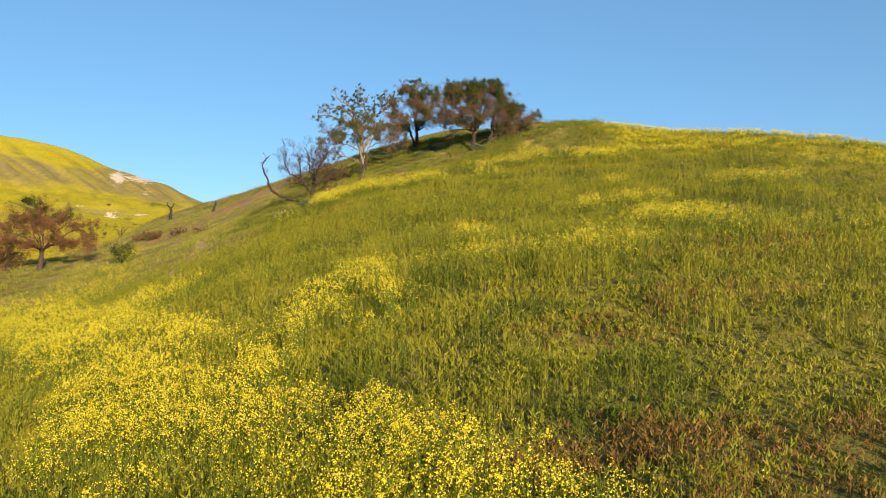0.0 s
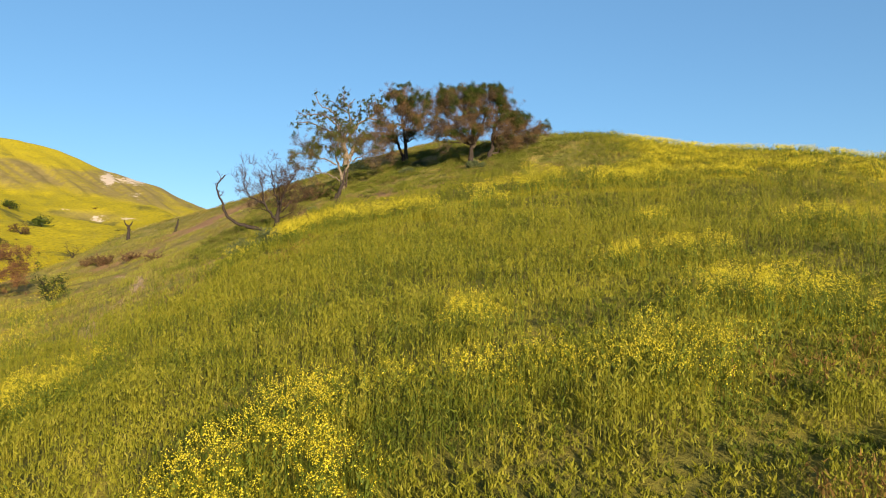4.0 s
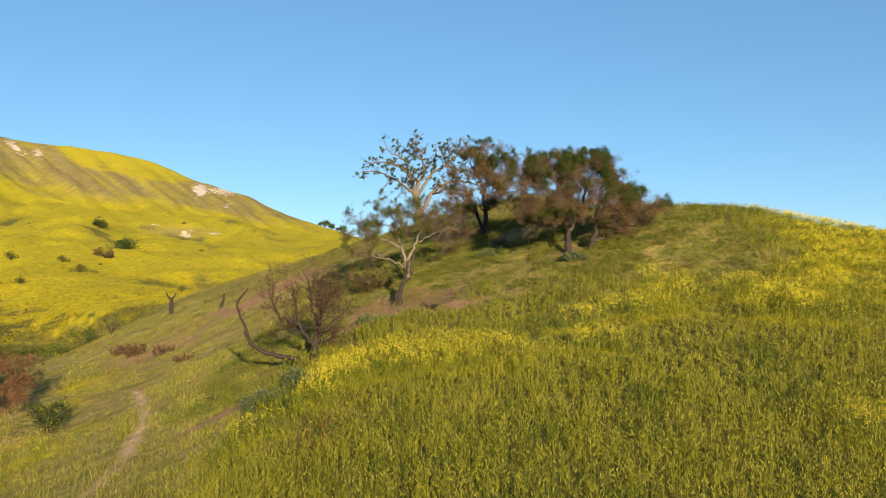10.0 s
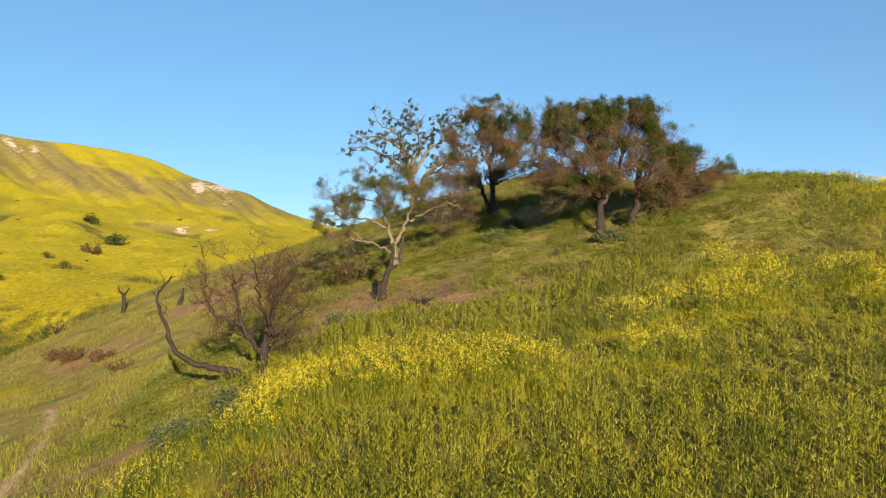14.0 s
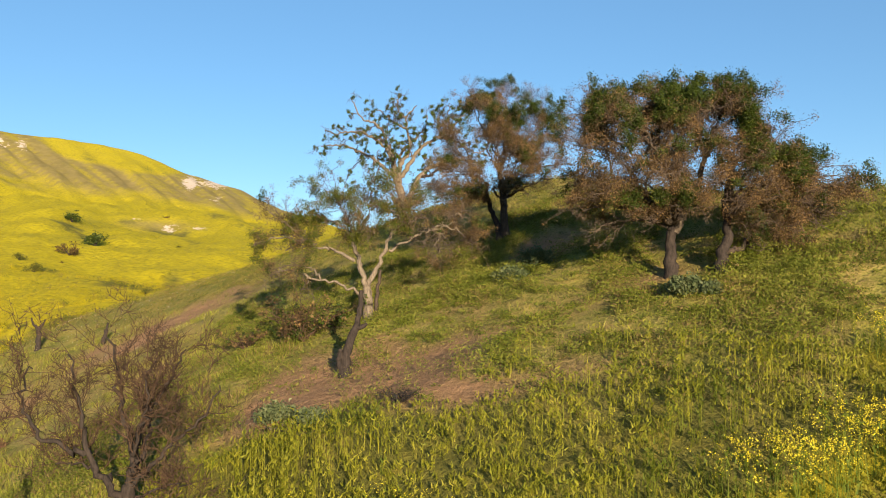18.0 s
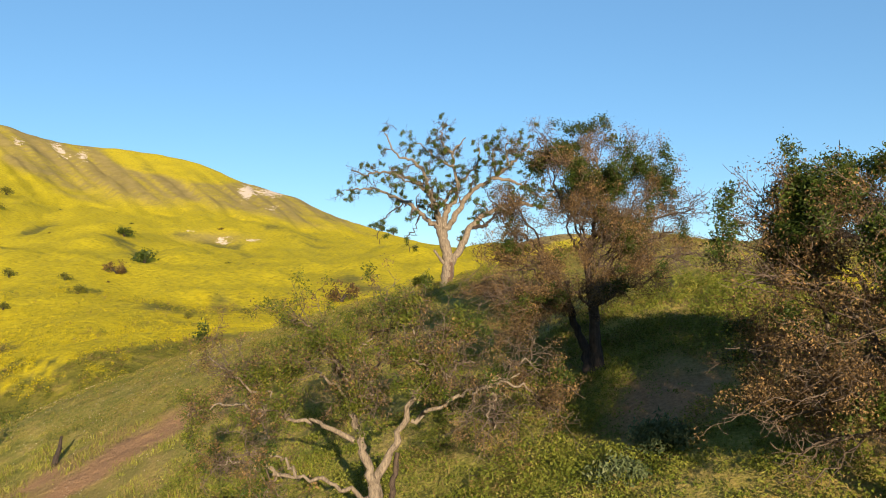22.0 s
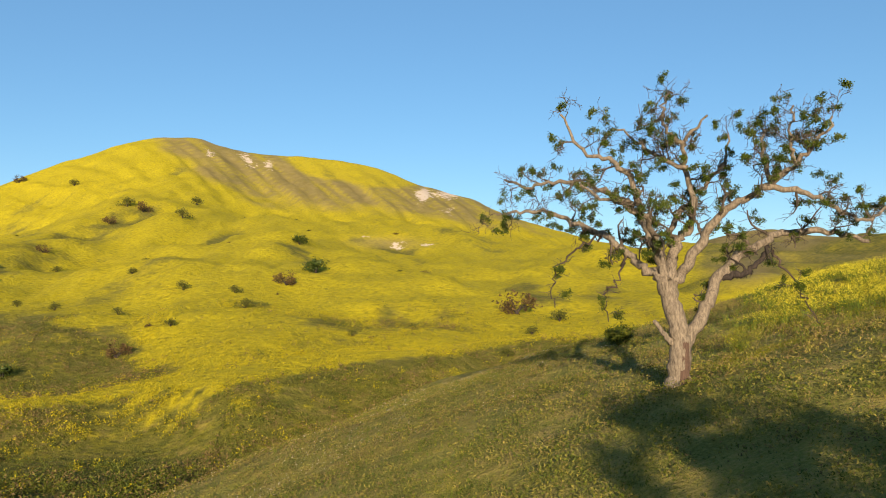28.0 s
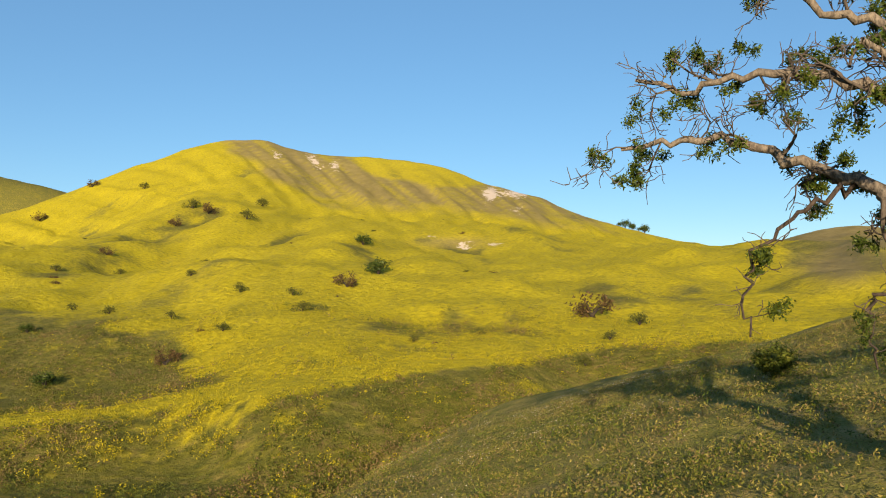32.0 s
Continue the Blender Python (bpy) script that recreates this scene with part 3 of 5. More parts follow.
# ---- trees ----
class Tubes:
    """Collects tapered round branches and makes one mesh of them."""

    def __init__(self):
        self.v, self.f, self.n = [], [], 0

    def add(self, pts, radii, sides):
        pts = np.asarray(pts, float)
        d = np.gradient(pts, axis=0)
        d /= np.linalg.norm(d, axis=1)[:, None] + 1e-9
        ref = np.where(np.abs(d[:, 2:3]) > 0.9, np.array([[1.0, 0, 0]]), np.array([[0, 0, 1.0]]))
        u = np.cross(d, ref)
        u /= np.linalg.norm(u, axis=1)[:, None] + 1e-9
        for i in range(1, len(u)):
            w = u[i - 1] - d[i] * np.dot(u[i - 1], d[i])
            u[i] = w / (np.linalg.norm(w) + 1e-9)
        w = np.cross(d, u)
        a = np.linspace(0, 2 * math.pi, sides, endpoint=False)
        ring = pts[:, None] + np.asarray(radii)[:, None, None] * (u[:, None] * np.cos(a)[None, :, None] + w[:, None] * np.sin(a)[None, :, None])
        k = len(pts)
        idx = self.n + np.arange(k * sides).reshape(k, sides)
        q = np.stack((idx[:-1], np.roll(idx[:-1], -1, 1), np.roll(idx[1:], -1, 1), idx[1:]), -1).reshape(-1, 4)
        self.v.append(ring.reshape(-1, 3))
        self.f.append(q)
        self.n += k * sides

    def make(self, name, mat, parent, label="", smooth=True):
        if not self.v:
            return None
        f = np.concatenate(self.f)
        return mesh_from(name, np.concatenate(self.v), f.ravel(), np.full(len(f), 4), mat, parent, label, smooth)


def bend(points, steps, rng, wob):
    """A crooked line through a few control points."""
    P = np.asarray(points, float)
    t = np.concatenate(([0], np.cumsum(np.linalg.norm(np.diff(P, axis=0), axis=1))))
    s = np.linspace(0, t[-1], steps)
    out = np.stack([curve_at(s, t, P[:, k]) for k in range(3)], -1)
    j = rng.normal(0, wob, out.shape)
    j[0] = 0
    return out + j


def leaf_cloud(centres, per, spread, size, rng):
    """Small leaves round many centres."""
    c = np.repeat(np.asarray(centres, float), per, axis=0)
    c = c + rng.normal(0, spread, c.shape)
    n = len(c)
    a = rng.normal(0, 1, (n, 3))
    a /= np.linalg.norm(a, axis=1)[:, None]
    b = np.cross(a, rng.normal(0, 1, (n, 3)))
    b /= np.linalg.norm(b, axis=1)[:, None] + 1e-9
    s = size * rng.uniform(0.6, 1.35, (n, 1))
    v = np.stack((c - a * s, c + a * s * 0.35 + b * s * 0.6, c + a * s - b * s * 0.35), 1).reshape(-1, 3)
    return v


def leaves_mesh(name, clouds, mat, parent, label=""):
    if not len(clouds):
        return None
    v = np.concatenate(clouds)
    n = len(v) // 3
    return mesh_from(name, v, np.arange(n * 3), np.full(n, 3), mat, parent, label)


class Tree:
    """A tree in its own frame: u to the side, w away, h up from the foot."""

    def __init__(self, name, place, yaw, seed, label, category="tree", group="", sink=0.15):
        z = float(ground_z(place[0], place[1])) - sink
        self.top = thing(name, (place[0], place[1], z), label, category, group)
        self.c, self.s = math.cos(radians(yaw)), math.sin(radians(yaw))
        self.rng = np.random.default_rng(seed)
        self.twigs, self.tips = Tubes(), []
        self.fine = 0.008

    def world(self, p):
        p = np.asarray(p, float)
        return np.stack((p[..., 0] * self.c - p[..., 1] * self.s, p[..., 0] * self.s + p[..., 1] * self.c, p[..., 2]), -1)

    def limb(self, pts, r0, r1, mat, name="limb", sides=9, wob=0.05, label="", flare=0.0):
        n = max(6, int(len(pts) * 5))
        line = self.world(bend(pts, n, self.rng, wob))
        s = np.linspace(0, 1, n)
        rad = (r0 + (r1 - r0) * s ** 0.8) * (1 + self.rng.normal(0, 0.06, n))
        rad = rad * (1 + flare * np.exp(-s * 9))
        tube = Tubes()
        tube.add(line, rad, sides)
        self.last = tube.make(name, mat, self.top, label)
        return line, rad

    def flush(self, mat, name="twig_spray"):
        """The twigs grown since the last call become one part of the newest limb."""
        if self.twigs.v:
            tagged(self.twigs.make(name, mat, self.last), kind="stuff")
        tips, self.twigs, self.tips = np.array(self.tips), Tubes(), []
        return tips

    def grow(self, line, rad, level, count, length, lift=0.15, start=0.3, spread=0.9, thin=0.55, wild=0.33):
        """Crooked side branches that split again; their ends are kept for the leaves."""
        rng = self.rng
        for k in range(count):
            s = start + (1 - start) * (k + rng.uniform(0, 1)) / count
            i = min(int(s * (len(line) - 1)), len(line) - 2)
            p = line[i]
            d = line[i + 1] - line[i]
            d = d / (np.linalg.norm(d) + 1e-9)
            side = rng.normal(0, 1, 3)
            d = d * 0.55 + side / np.linalg.norm(side) * spread
            d[2] += lift
            d /= np.linalg.norm(d)
            L = length * rng.uniform(0.55, 1.25)
            steps = 6 if level > 0 else 4
            pts, q = [p], p.copy()
            for _ in range(steps - 1):
                d = d + rng.normal(0, wild, 3)
                d[2] += lift * 0.25
                d /= np.linalg.norm(d)
                q = q + d * L / (steps - 1)
                pts.append(q.copy())
            pts = np.array(pts)
            r = max(rad[i] * thin * rng.uniform(0.7, 1.0), self.fine)
            rr = np.linspace(r, max(r * 0.4, self.fine * 0.6), steps)
            self.twigs.add(pts, rr, 5 if r > 0.03 else 3)
            if level > 0:
                self.grow(pts, rr, level - 1, max(2, int(count * 0.75)), length * 0.55, lift, 0.25, spread, 0.6, wild)
            else:
                self.tips.append(pts[-1])
                self.tips.append(pts[-2])

    def leaves(self, name, tips, per, spread, size, mat):
        if len(tips):
            tagged(leaves_mesh(name, [leaf_cloud(tips, per, spread, size, self.rng)], mat, self.last), kind="stuff")

    def blob(self, root, c, size, kind, bark, twig, r=0.07, twigs=7, droop=0.0, leaf=1.0, dead=None):
        """A limb from root to the middle of a rounded mass of twigs; kind: green, dead, mixed or bare."""
        rng = self.rng
        a, c = np.array(root, float), np.array(c, float)
        span = np.linalg.norm(c - a)
        m1 = a + (c - a) * 0.4 + np.array((rng.normal(0, .08), rng.normal(0, .12), 0.12 - droop)) * span
        m2 = a + (c - a) * 0.75 + np.array((rng.normal(0, .08), rng.normal(0, .1), 0.10 - droop)) * span
        line, rad = self.limb([a, m1, m2, c], r, 0.022, bark, "limb", 7, 0.05)
        for k in range(twigs + 3):
            d = rng.normal(0, 1, 3)
            d /= np.linalg.norm(d)
            g = line[-1] + d * size * np.array((1, 1, 0.8)) * rng.uniform(0.5, 1.15)
            i = rng.integers(int(len(line) * 0.55), len(line))
            p = line[i]
            mid = (p + g) / 2 + rng.normal(0, 0.12 * size, 3) + np.array((0, 0, 0.12 * size))
            pts = bend([p, mid, g], 7, rng, 0.03)
            rr = np.linspace(max(rad[i] * 0.6, 0.014), 0.007, 7)
            self.twigs.add(pts, rr, 4)
            self.grow(pts, rr, 1, 5, 0.62 * size, 0.05 - droop, 0.2, 1.0, 0.55)
        tips = self.flush(twig)
        u = rng.random(len(tips))
        lump = np.array([noise.noise(Vector(p) * 0.95) for p in tips]) * 1.5 + 0.3 * u
        lump = lump + 0.35 * (tips[:, 2] - line[-1][2]) / size
        part = {"green": (0.44, 0.28), "mixed": (0.17, 0.42), "dead": (0.03, 0.54), "bare": (0.02, 0.14), "sparse": (0.27, 0.22)}[kind]
        if kind == "sparse":
            lump = lump * 1.1 + u
        q = np.quantile(lump, [1 - part[0], 1 - part[0] - part[1]])
        self.leaves("green_foliage", tips[lump > q[0]], 84 if kind != "sparse" else 52, 0.10 if kind != "sparse" else 0.09, 0.040 if kind != "sparse" else 0.036, LEAF_DARK if kind != "sparse" else LEAF_GREEN)
        self.leaves("dead_foliage", tips[(lump <= q[0]) & (lump > q[1])], int(24 / min(leaf, 1.0) ** 1.6), 0.11 * leaf ** 0.5, 0.034 * leaf, dead or LEAF_DEAD)


def tuft(t, tips, share, gap=0.5):
    """Tight tufts of leaves, well apart, on some of the twig ends."""
    kept = []
    for i in t.rng.permutation(len(tips)):
        if all(np.linalg.norm(tips[i] - q) > gap for q in kept):
            kept.append(tips[i])
    kept = kept[:max(1, int(len(kept) * share))]
    way = t.rng.normal(0, 1, (len(kept), 1, 3))
    way[..., 2] = np.abs(way[..., 2])
    way = way / np.linalg.norm(way, axis=2, keepdims=True) * t.rng.uniform(0.12, 0.36, (len(kept), 1, 1))
    base = (np.array(kept)[:, None] + way * np.linspace(-0.7, 0.7, 5)[None, :, None]).reshape(-1, 3) + t.rng.normal(0, 0.05, (5 * len(kept), 3))
    t.leaves("leaf_tuft", base, 66, 0.06, 0.04, LEAF_TUFT)


def lone_oak():
    t = Tree("lone_oak", (-12.3, 129.7), 19, 3, "tall bare-limbed pale oak with small tufts of green leaves")
    t.fine = 0.011
    k = 0.0158

    def at(*c):
        return [((a - 453) * k * (1 + d / 32.3), d, 2.9 + ((765 - b) * k - 2.9) * (1 + d / 32.3)) for a, b, d in c]

    trunk = at((453, 772, 0), (456, 715, 0), (462, 650, 0), (445, 580, 0), (428, 520, 0))
    t.limb(trunk, 0.40, 0.33, BARK_PALE, "trunk", 14, 0.02, flare=0.35)
    main = [
        (at((428, 525, 0), (370, 480, .3), (330, 440, .7), (300, 410, 1.1), (240, 388, 1.5), (180, 360, 1.9), (120, 360, 2.3), (78, 366, 2.6)), .19, .04),
        (at((430, 520, 0), (410, 440, .2), (385, 370, .5), (350, 270, .6), (300, 235, .9), (250, 210, 1.0), (215, 130, 1.2)), .20, .04),
        (at((436, 515, 0), (455, 450, .4), (490, 400, .6), (505, 340, .7), (490, 240, .9), (490, 190, .6), (520, 160, .5), (535, 142, .3)), .22, .04),
        (at((440, 540, 0), (500, 450, -.2), (535, 380, -.6), (590, 340, -.9), (650, 300, -1.2), (720, 240, -1.4), (770, 190, -1.2), (800, 140, -1)), .22, .04),
        (at((640, 305, -1.1), (720, 315, -1.5), (790, 350, -1.7), (860, 380, -1.4), (930, 345, -1)), .12, .04),
        (at((466, 670, 0), (520, 590, .3), (560, 510, .6), (620, 460, .9), (690, 420, 1.3), (760, 405, 1.6), (840, 410, 1.6), (910, 430, 1.4)), .28, .08),
        (at((385, 370, .5), (300, 310, .8), (220, 290, 1.3), (140, 300, 2.0), (95, 285, 2.5)), .13, .04),
        (at((495, 260, .8), (440, 235, 1.3), (400, 200, 1.7), (345, 165, 2.0)), .10, .035),
        (at((490, 210, .8), (440, 170, .3), (430, 110, -.1), (440, 78, -.3)), .10, .03),
        (at((655, 295, -1.2), (640, 210, -1.0), (642, 155, -.8)), .09, .03),
        (at((705, 250, -1.4), (690, 190, -1.8), (700, 120, -2.0)), .08, .03),
        (at((455, 470, .3), (460, 410, 1.2), (520, 330, 2.2), (600, 250, 2.6), (620, 180, 2.6)), .15, .04),
        (at((420, 480, .2), (380, 400, -1.2), (330, 350, -2.2), (250, 330, -2.9), (190, 300, -3)), .15, .04),
    ]
    for pts, r0, r1 in main:
        line, rad = t.limb(pts, r0, r1, BARK_PALE, "limb", 10, 0.055)
        t.grow(line, rad, 2, 9, 1.25, 0.09, 0.2, 0.85, 0.55, 0.42)
        tips = t.flush(BARK_MID)
        tuft(t, tips, 0.55, 0.58)
    droop = [at((300, 415, 1.1), (240, 450, 1.3), (200, 500, 1.5), (190, 580, 1.6)), at((345, 445, .6), (335, 510, .7), (300, 560, .8), (310, 612, .8)),
             at((690, 450, 1.2), (740, 520, 1.3), (775, 580, 1.4), (790, 620, 1.4))]
    for pts in droop:
        line, rad = t.limb(pts, .06, .02, BARK_BROWN, "drooping_branch", 6, 0.08)
        t.grow(line, rad, 1, 6, 0.7, -0.1, 0.4, 0.9, 0.6, 0.45)
        tuft(t, t.flush(BARK_MID), 0.3)
    t.limb(at((450, 672, 0), (420, 640, -.2), (396, 610, -.3)), .13, .07, BARK_PALE, "broken_stub", 8, 0.02)
    line, rad = t.limb(at((566, 512, .6), (610, 502, .3), (645, 478, .2), (668, 440, .1)), .16, .07, BARK_BURNT_SHADED, "burnt_limb", 8, 0.05)
    t.grow(line, rad, 1, 6, 0.8, -0.05, 0.4, 0.9, 0.5, 0.45)
    tuft(t, t.flush(BARK_BURNT_SHADED), 0.2)
    burn_scar(t)
    return t


def burn_scar(t):
    """Dark peeled wood with a ragged edge, a finger proud of the trunk's bark."""
    rows, cols = 22, 12
    v, f = [], []
    for i in range(rows):
        h = 0.12 + 1.55 * i / (rows - 1)
        half = 0.42 * (1 - 0.55 * abs(i / (rows - 1) - 0.45)) * (0.75 + 0.5 * float(wave(np.array(h * 9), np.array(3.0), 1.6, 5, 3)))
        mid = 0.22 + 0.25 * (float(wave(np.array(h * 5), np.array(9.0), 2.2, 6, 2)) - 0.5)
        r = 0.405 * (1 + 0.35 * math.exp(-h / 2.6 * 9)) - 0.03 * h + 0.012
        for j in range(cols):
            a = -math.pi / 2 + mid + half * (2 * j / (cols - 1) - 1)
            v.append((0.05 + 0.06 * h + r * math.cos(a), r * math.sin(a), h + 0.05 * math.sin(j * 2.1 + i)))
    for i in range(rows - 1):
        for j in range(cols - 1):
            f.append((i * cols + j, i * cols + j + 1, (i + 1) * cols + j + 1, (i + 1) * cols + j))
    mesh_from("burn_scar", t.world(np.array(v)), np.array(f).ravel(), np.full(len(f), 4), SCAR, t.top, "dark peeled patch on the trunk", True)


SCAR = bark_material("peeled_wood", (0.10, 0.062, 0.045), (0.05, 0.032, 0.024), 20)
lone_oak()


def right_oak():
    t = Tree("oak", (3.3, 91.1), -6, 11, "broad oak with dark green and scorched brown foliage")
    # both trunks get the blackest bark to carry the crown's shade in their colour
    t.limb([(0, 0, 0), (-.05, .05, 1.1), (.1, .1, 2.0), (.15, .2, 3.4), (.25, .3, 4.8)], .24, .09, BARK_BURNT_SHADED, "trunk", 12, 0.03, flare=0.35)
    t.limb([(1.65, -1.1, -.2), (1.62, -1.0, .6), (1.9, -.6, 1.4), (1.9, 0, 2.6), (2.3, .5, 4.4)], .24, .08, BARK_BURNT_SHADED, "trunk", 12, 0.03, flare=0.35)
    t.limb([(.1, .05, 1.7), (.5, -.1, 2.6), (.95, -.2, 3.4), (1.2, -.2, 4.6)], .17, .08, BARK_MID, "limb", 9, 0.04)
    t.limb([(1.75, -.8, .9), (2.6, -.5, 1.15), (3.3, 0, .95), (3.8, -.1, .7)], .12, .05, BARK_BROWN, "low_limb", 8, 0.05)
    f1, f2, f3, f4 = (.05, .1, 1.9), (.15, .2, 3.6), (2.0, .4, 2.4), (1.2, -.2, 4.4)
    table = [
        (f1, (-3.3, .2, 6.3), 1.15, "green"), (f1, (-3.5, -.6, 4.9), 1.15, "dead"), (f1, (-2.6, -1.0, 3.6), 1.15, "dead"), (f2, (-1.5, .4, 6.8), 1.25, "green"),
        (f2, (-1.6, -1.4, 5.4), 1.3, "mixed"), (f2, (.4, .6, 6.9), 1.3, "green"), (f2, (-.4, 2.2, 5.6), 1.4, "mixed"), (f4, (1.2, -1.2, 6.3), 1.3, "green"),
        (f4, (2.2, .2, 6.6), 1.2, "green"), (f3, (3.5, -.3, 5.0), 1.2, "mixed"), (f3, (4.4, .3, 4.3), 1.1, "green"), (f3, (5.6, 0, 3.6), 1.0, "mixed"),
        (f3, (3.2, -1.4, 4.2), 1.2, "green"), (f3, (2.5, 2.0, 4.9), 1.2, "mixed"), (f3, (6.4, .2, 3.0), .8, "dead"), (f1, (.2, -1.6, 4.2), 1.1, "dead"),
        ((3.3, 0, 1), (3.9, -.7, 1.2), .9, "dead"), (f1, (-1.0, -1.2, 2.1), 1.0, "dead"), (f3, (2.2, -1.4, 2.2), 1.0, "dead"), (f1, (.7, -1.5, 2.5), 1.0, "dead"), (f2, (-2.8, 1.4, 5.3), 1.2, "mixed"),
        (f3, (4.6, -.9, 3.0), 1.0, "dead"), (f2, (1.0, 0.2, 5.2), 1.2, "mixed"),
        (f1, (-3.2, -.9, 2.4), 1.0, "dead"), (f1, (-2.0, .8, 2.8), 1.0, "bare"), (f3, (3.6, .8, 2.6), 1.1, "dead"), (f3, (5.2, -.3, 2.2), 1.0, "bare"),
        (f1, (-.2, -1.5, 3.0), 1.0, "mixed"), (f3, (1.4, -1.7, 3.3), 1.0, "dead"), (f2, (-2.4, -.4, 5.9), 1.1, "mixed"), (f3, (4.9, -.6, 3.2), 1.0, "mixed"),
        (f1, (-3.6, .6, 3.6), 1.1, "dead"), (f1, (-1.7, -1.5, 4.3), 1.2, "dead"), (f2, (.3, -1.3, 5.4), 1.2, "dead"), (f2, (-.6, -.2, 4.6), 1.3, "dead"), (f3, (2.4, -.8, 5.3), 1.2, "dead"),
        (f3, (3.9, -1.0, 3.7), 1.1, "dead"), (f3, (5.6, .6, 2.6), 1.0, "dead"), (f1, (-1.9, -1.3, 2.9), 1.0, "dead"), (f3, (1.9, -1.5, 4.0), 1.1, "dead"), (f3, (3.0, -.9, 1.7), 1.0, "bare"),
        (f2, (-.6, -.6, 6.3), 1.2, "mixed"), (f4, (1.5, .6, 6.5), 1.0, "green"), (f2, (-2.6, .3, 6.5), 1.0, "green"), (f4, (.6, -1.4, 5.9), 1.2, "mixed"), (f4, (2.6, -.9, 5.9), 1.2, "mixed"), (f2, (-.7, .8, 6.6), 1.0, "green"), (f3, (3.4, .6, 5.7), 1.1, "mixed"),
        (f1, (-.4, -1.9, 3.6), 1.1, "dead"), (f3, (2.9, -1.8, 3.2), 1.1, "dead"), (f1, (-2.4, -1.6, 3.0), 1.0, "dead"),
        (f1, (-2.9, -.2, 1.7), .9, "bare"), (f3, (4.4, -.6, 1.7), .9, "dead"), (f1, (.8, .9, 3.6), 1.2, "dead"), (f1, (-1.4, 1.6, 4.2), 1.2, "dead"), (f3, (3.4, 1.6, 3.6), 1.2, "dead")]
    for root, c, size, kind in table:
        t.blob(root, c, size * 0.97, kind, BARK_MID, TWIG_GREY, 0.075, 5, 0.0, 0.9)


def twin_oak():
    t = Tree("oak", (-3.3, 103.3), -2, 12, "twin-trunked oak with scorched brown crown and bare twigs")
    t.limb([(0, 0, 0), (-.2, .1, 1.1), (-.65, .2, 2.2), (-.8, .2, 3.2)], .20, .09, BARK_BURNT_SHADED, "trunk", 10, 0.03, flare=0.3)
    t.limb([(.25, .1, 0), (.2, .1, 1.2), (.1, .3, 2.3), (-.1, .3, 4.2)], .27, .10, BARK_BROWN, "trunk", 12, 0.03, flare=0.3)
    f1, f2, f3 = (-.65, .2, 2.3), (.1, .3, 2.3), (-.1, .3, 3.9)
    table = [
        (f3, (-1.2, .1, 6.2), 1.05, "green"), (f3, (.3, .2, 6.6), 1.1, "mixed"), (f3, (-1.8, .2, 7.0), .8, "bare"), (f1, (-2.3, -.3, 4.2), 1.15, "dead"),
        (f3, (-.4, -1.0, 4.6), 1.2, "dead"), (f2, (1.7, .2, 5.3), 1.1, "bare"), (f2, (1.6, -.4, 3.7), 1.2, "mixed"), (f2, (2.3, .3, 5.9), 1.1, "mixed"), (f2, (1.2, .8, 4.4), 1.2, "dead"), (f3, (1.0, -.2, 5.8), 1.1, "green"), (f3, (.3, 1.6, 5.2), 1.2, "dead"),
        (f1, (-2.6, -.8, 2.3), 1.1, "bare"), (f1, (-2.4, -1.3, 1.3), .9, "dead"), (f2, (2.7, .2, 4.3), .95, "bare"), (f3, (1.2, .4, 6.7), .85, "bare"),
        (f1, (-1.3, -1.2, 3.0), 1.1, "dead"), (f2, (.9, -1.2, 4.6), 1.0, "mixed"), (f2, (2.6, -.3, 2.9), .9, "bare"), (f1, (-2.9, .4, 5.3), .95, "dead"),
        (f3, (-.6, .6, 5.4), 1.1, "dead"), (f1, (-1.8, .3, 3.3), 1.1, "dead"), (f2, (.6, -.6, 3.6), 1.1, "dead"), (f2, (1.9, .6, 4.4), 1.1, "dead"), (f2, (1.4, -.7, 2.6), 1.0, "dead"),
        (f1, (-1.6, -.6, 2.1), 1.0, "dead"), (f2, (3.4, .4, 4.8), .95, "bare"), (f2, (3.6, .1, 3.6), .9, "bare"), (f3, (-.3, -.8, 6.0), .95, "mixed"), (f1, (-3.1, -.2, 3.4), .95, "dead"), (f1, (-3.4, -1.2, 2.4), 1.1, "dead"), (f1, (-1.8, -1.8, 1.9), 1.1, "dead"), (f2, (.4, -1.7, 2.4), 1.0, "dead")]
    for root, c, size, kind in table:
        t.blob(root, (c[0], c[1], c[2] * 1.15), size * 1.06, kind, BARK_BROWN, TWIG_GREY, 0.05, 6, 0.0, 0.85)


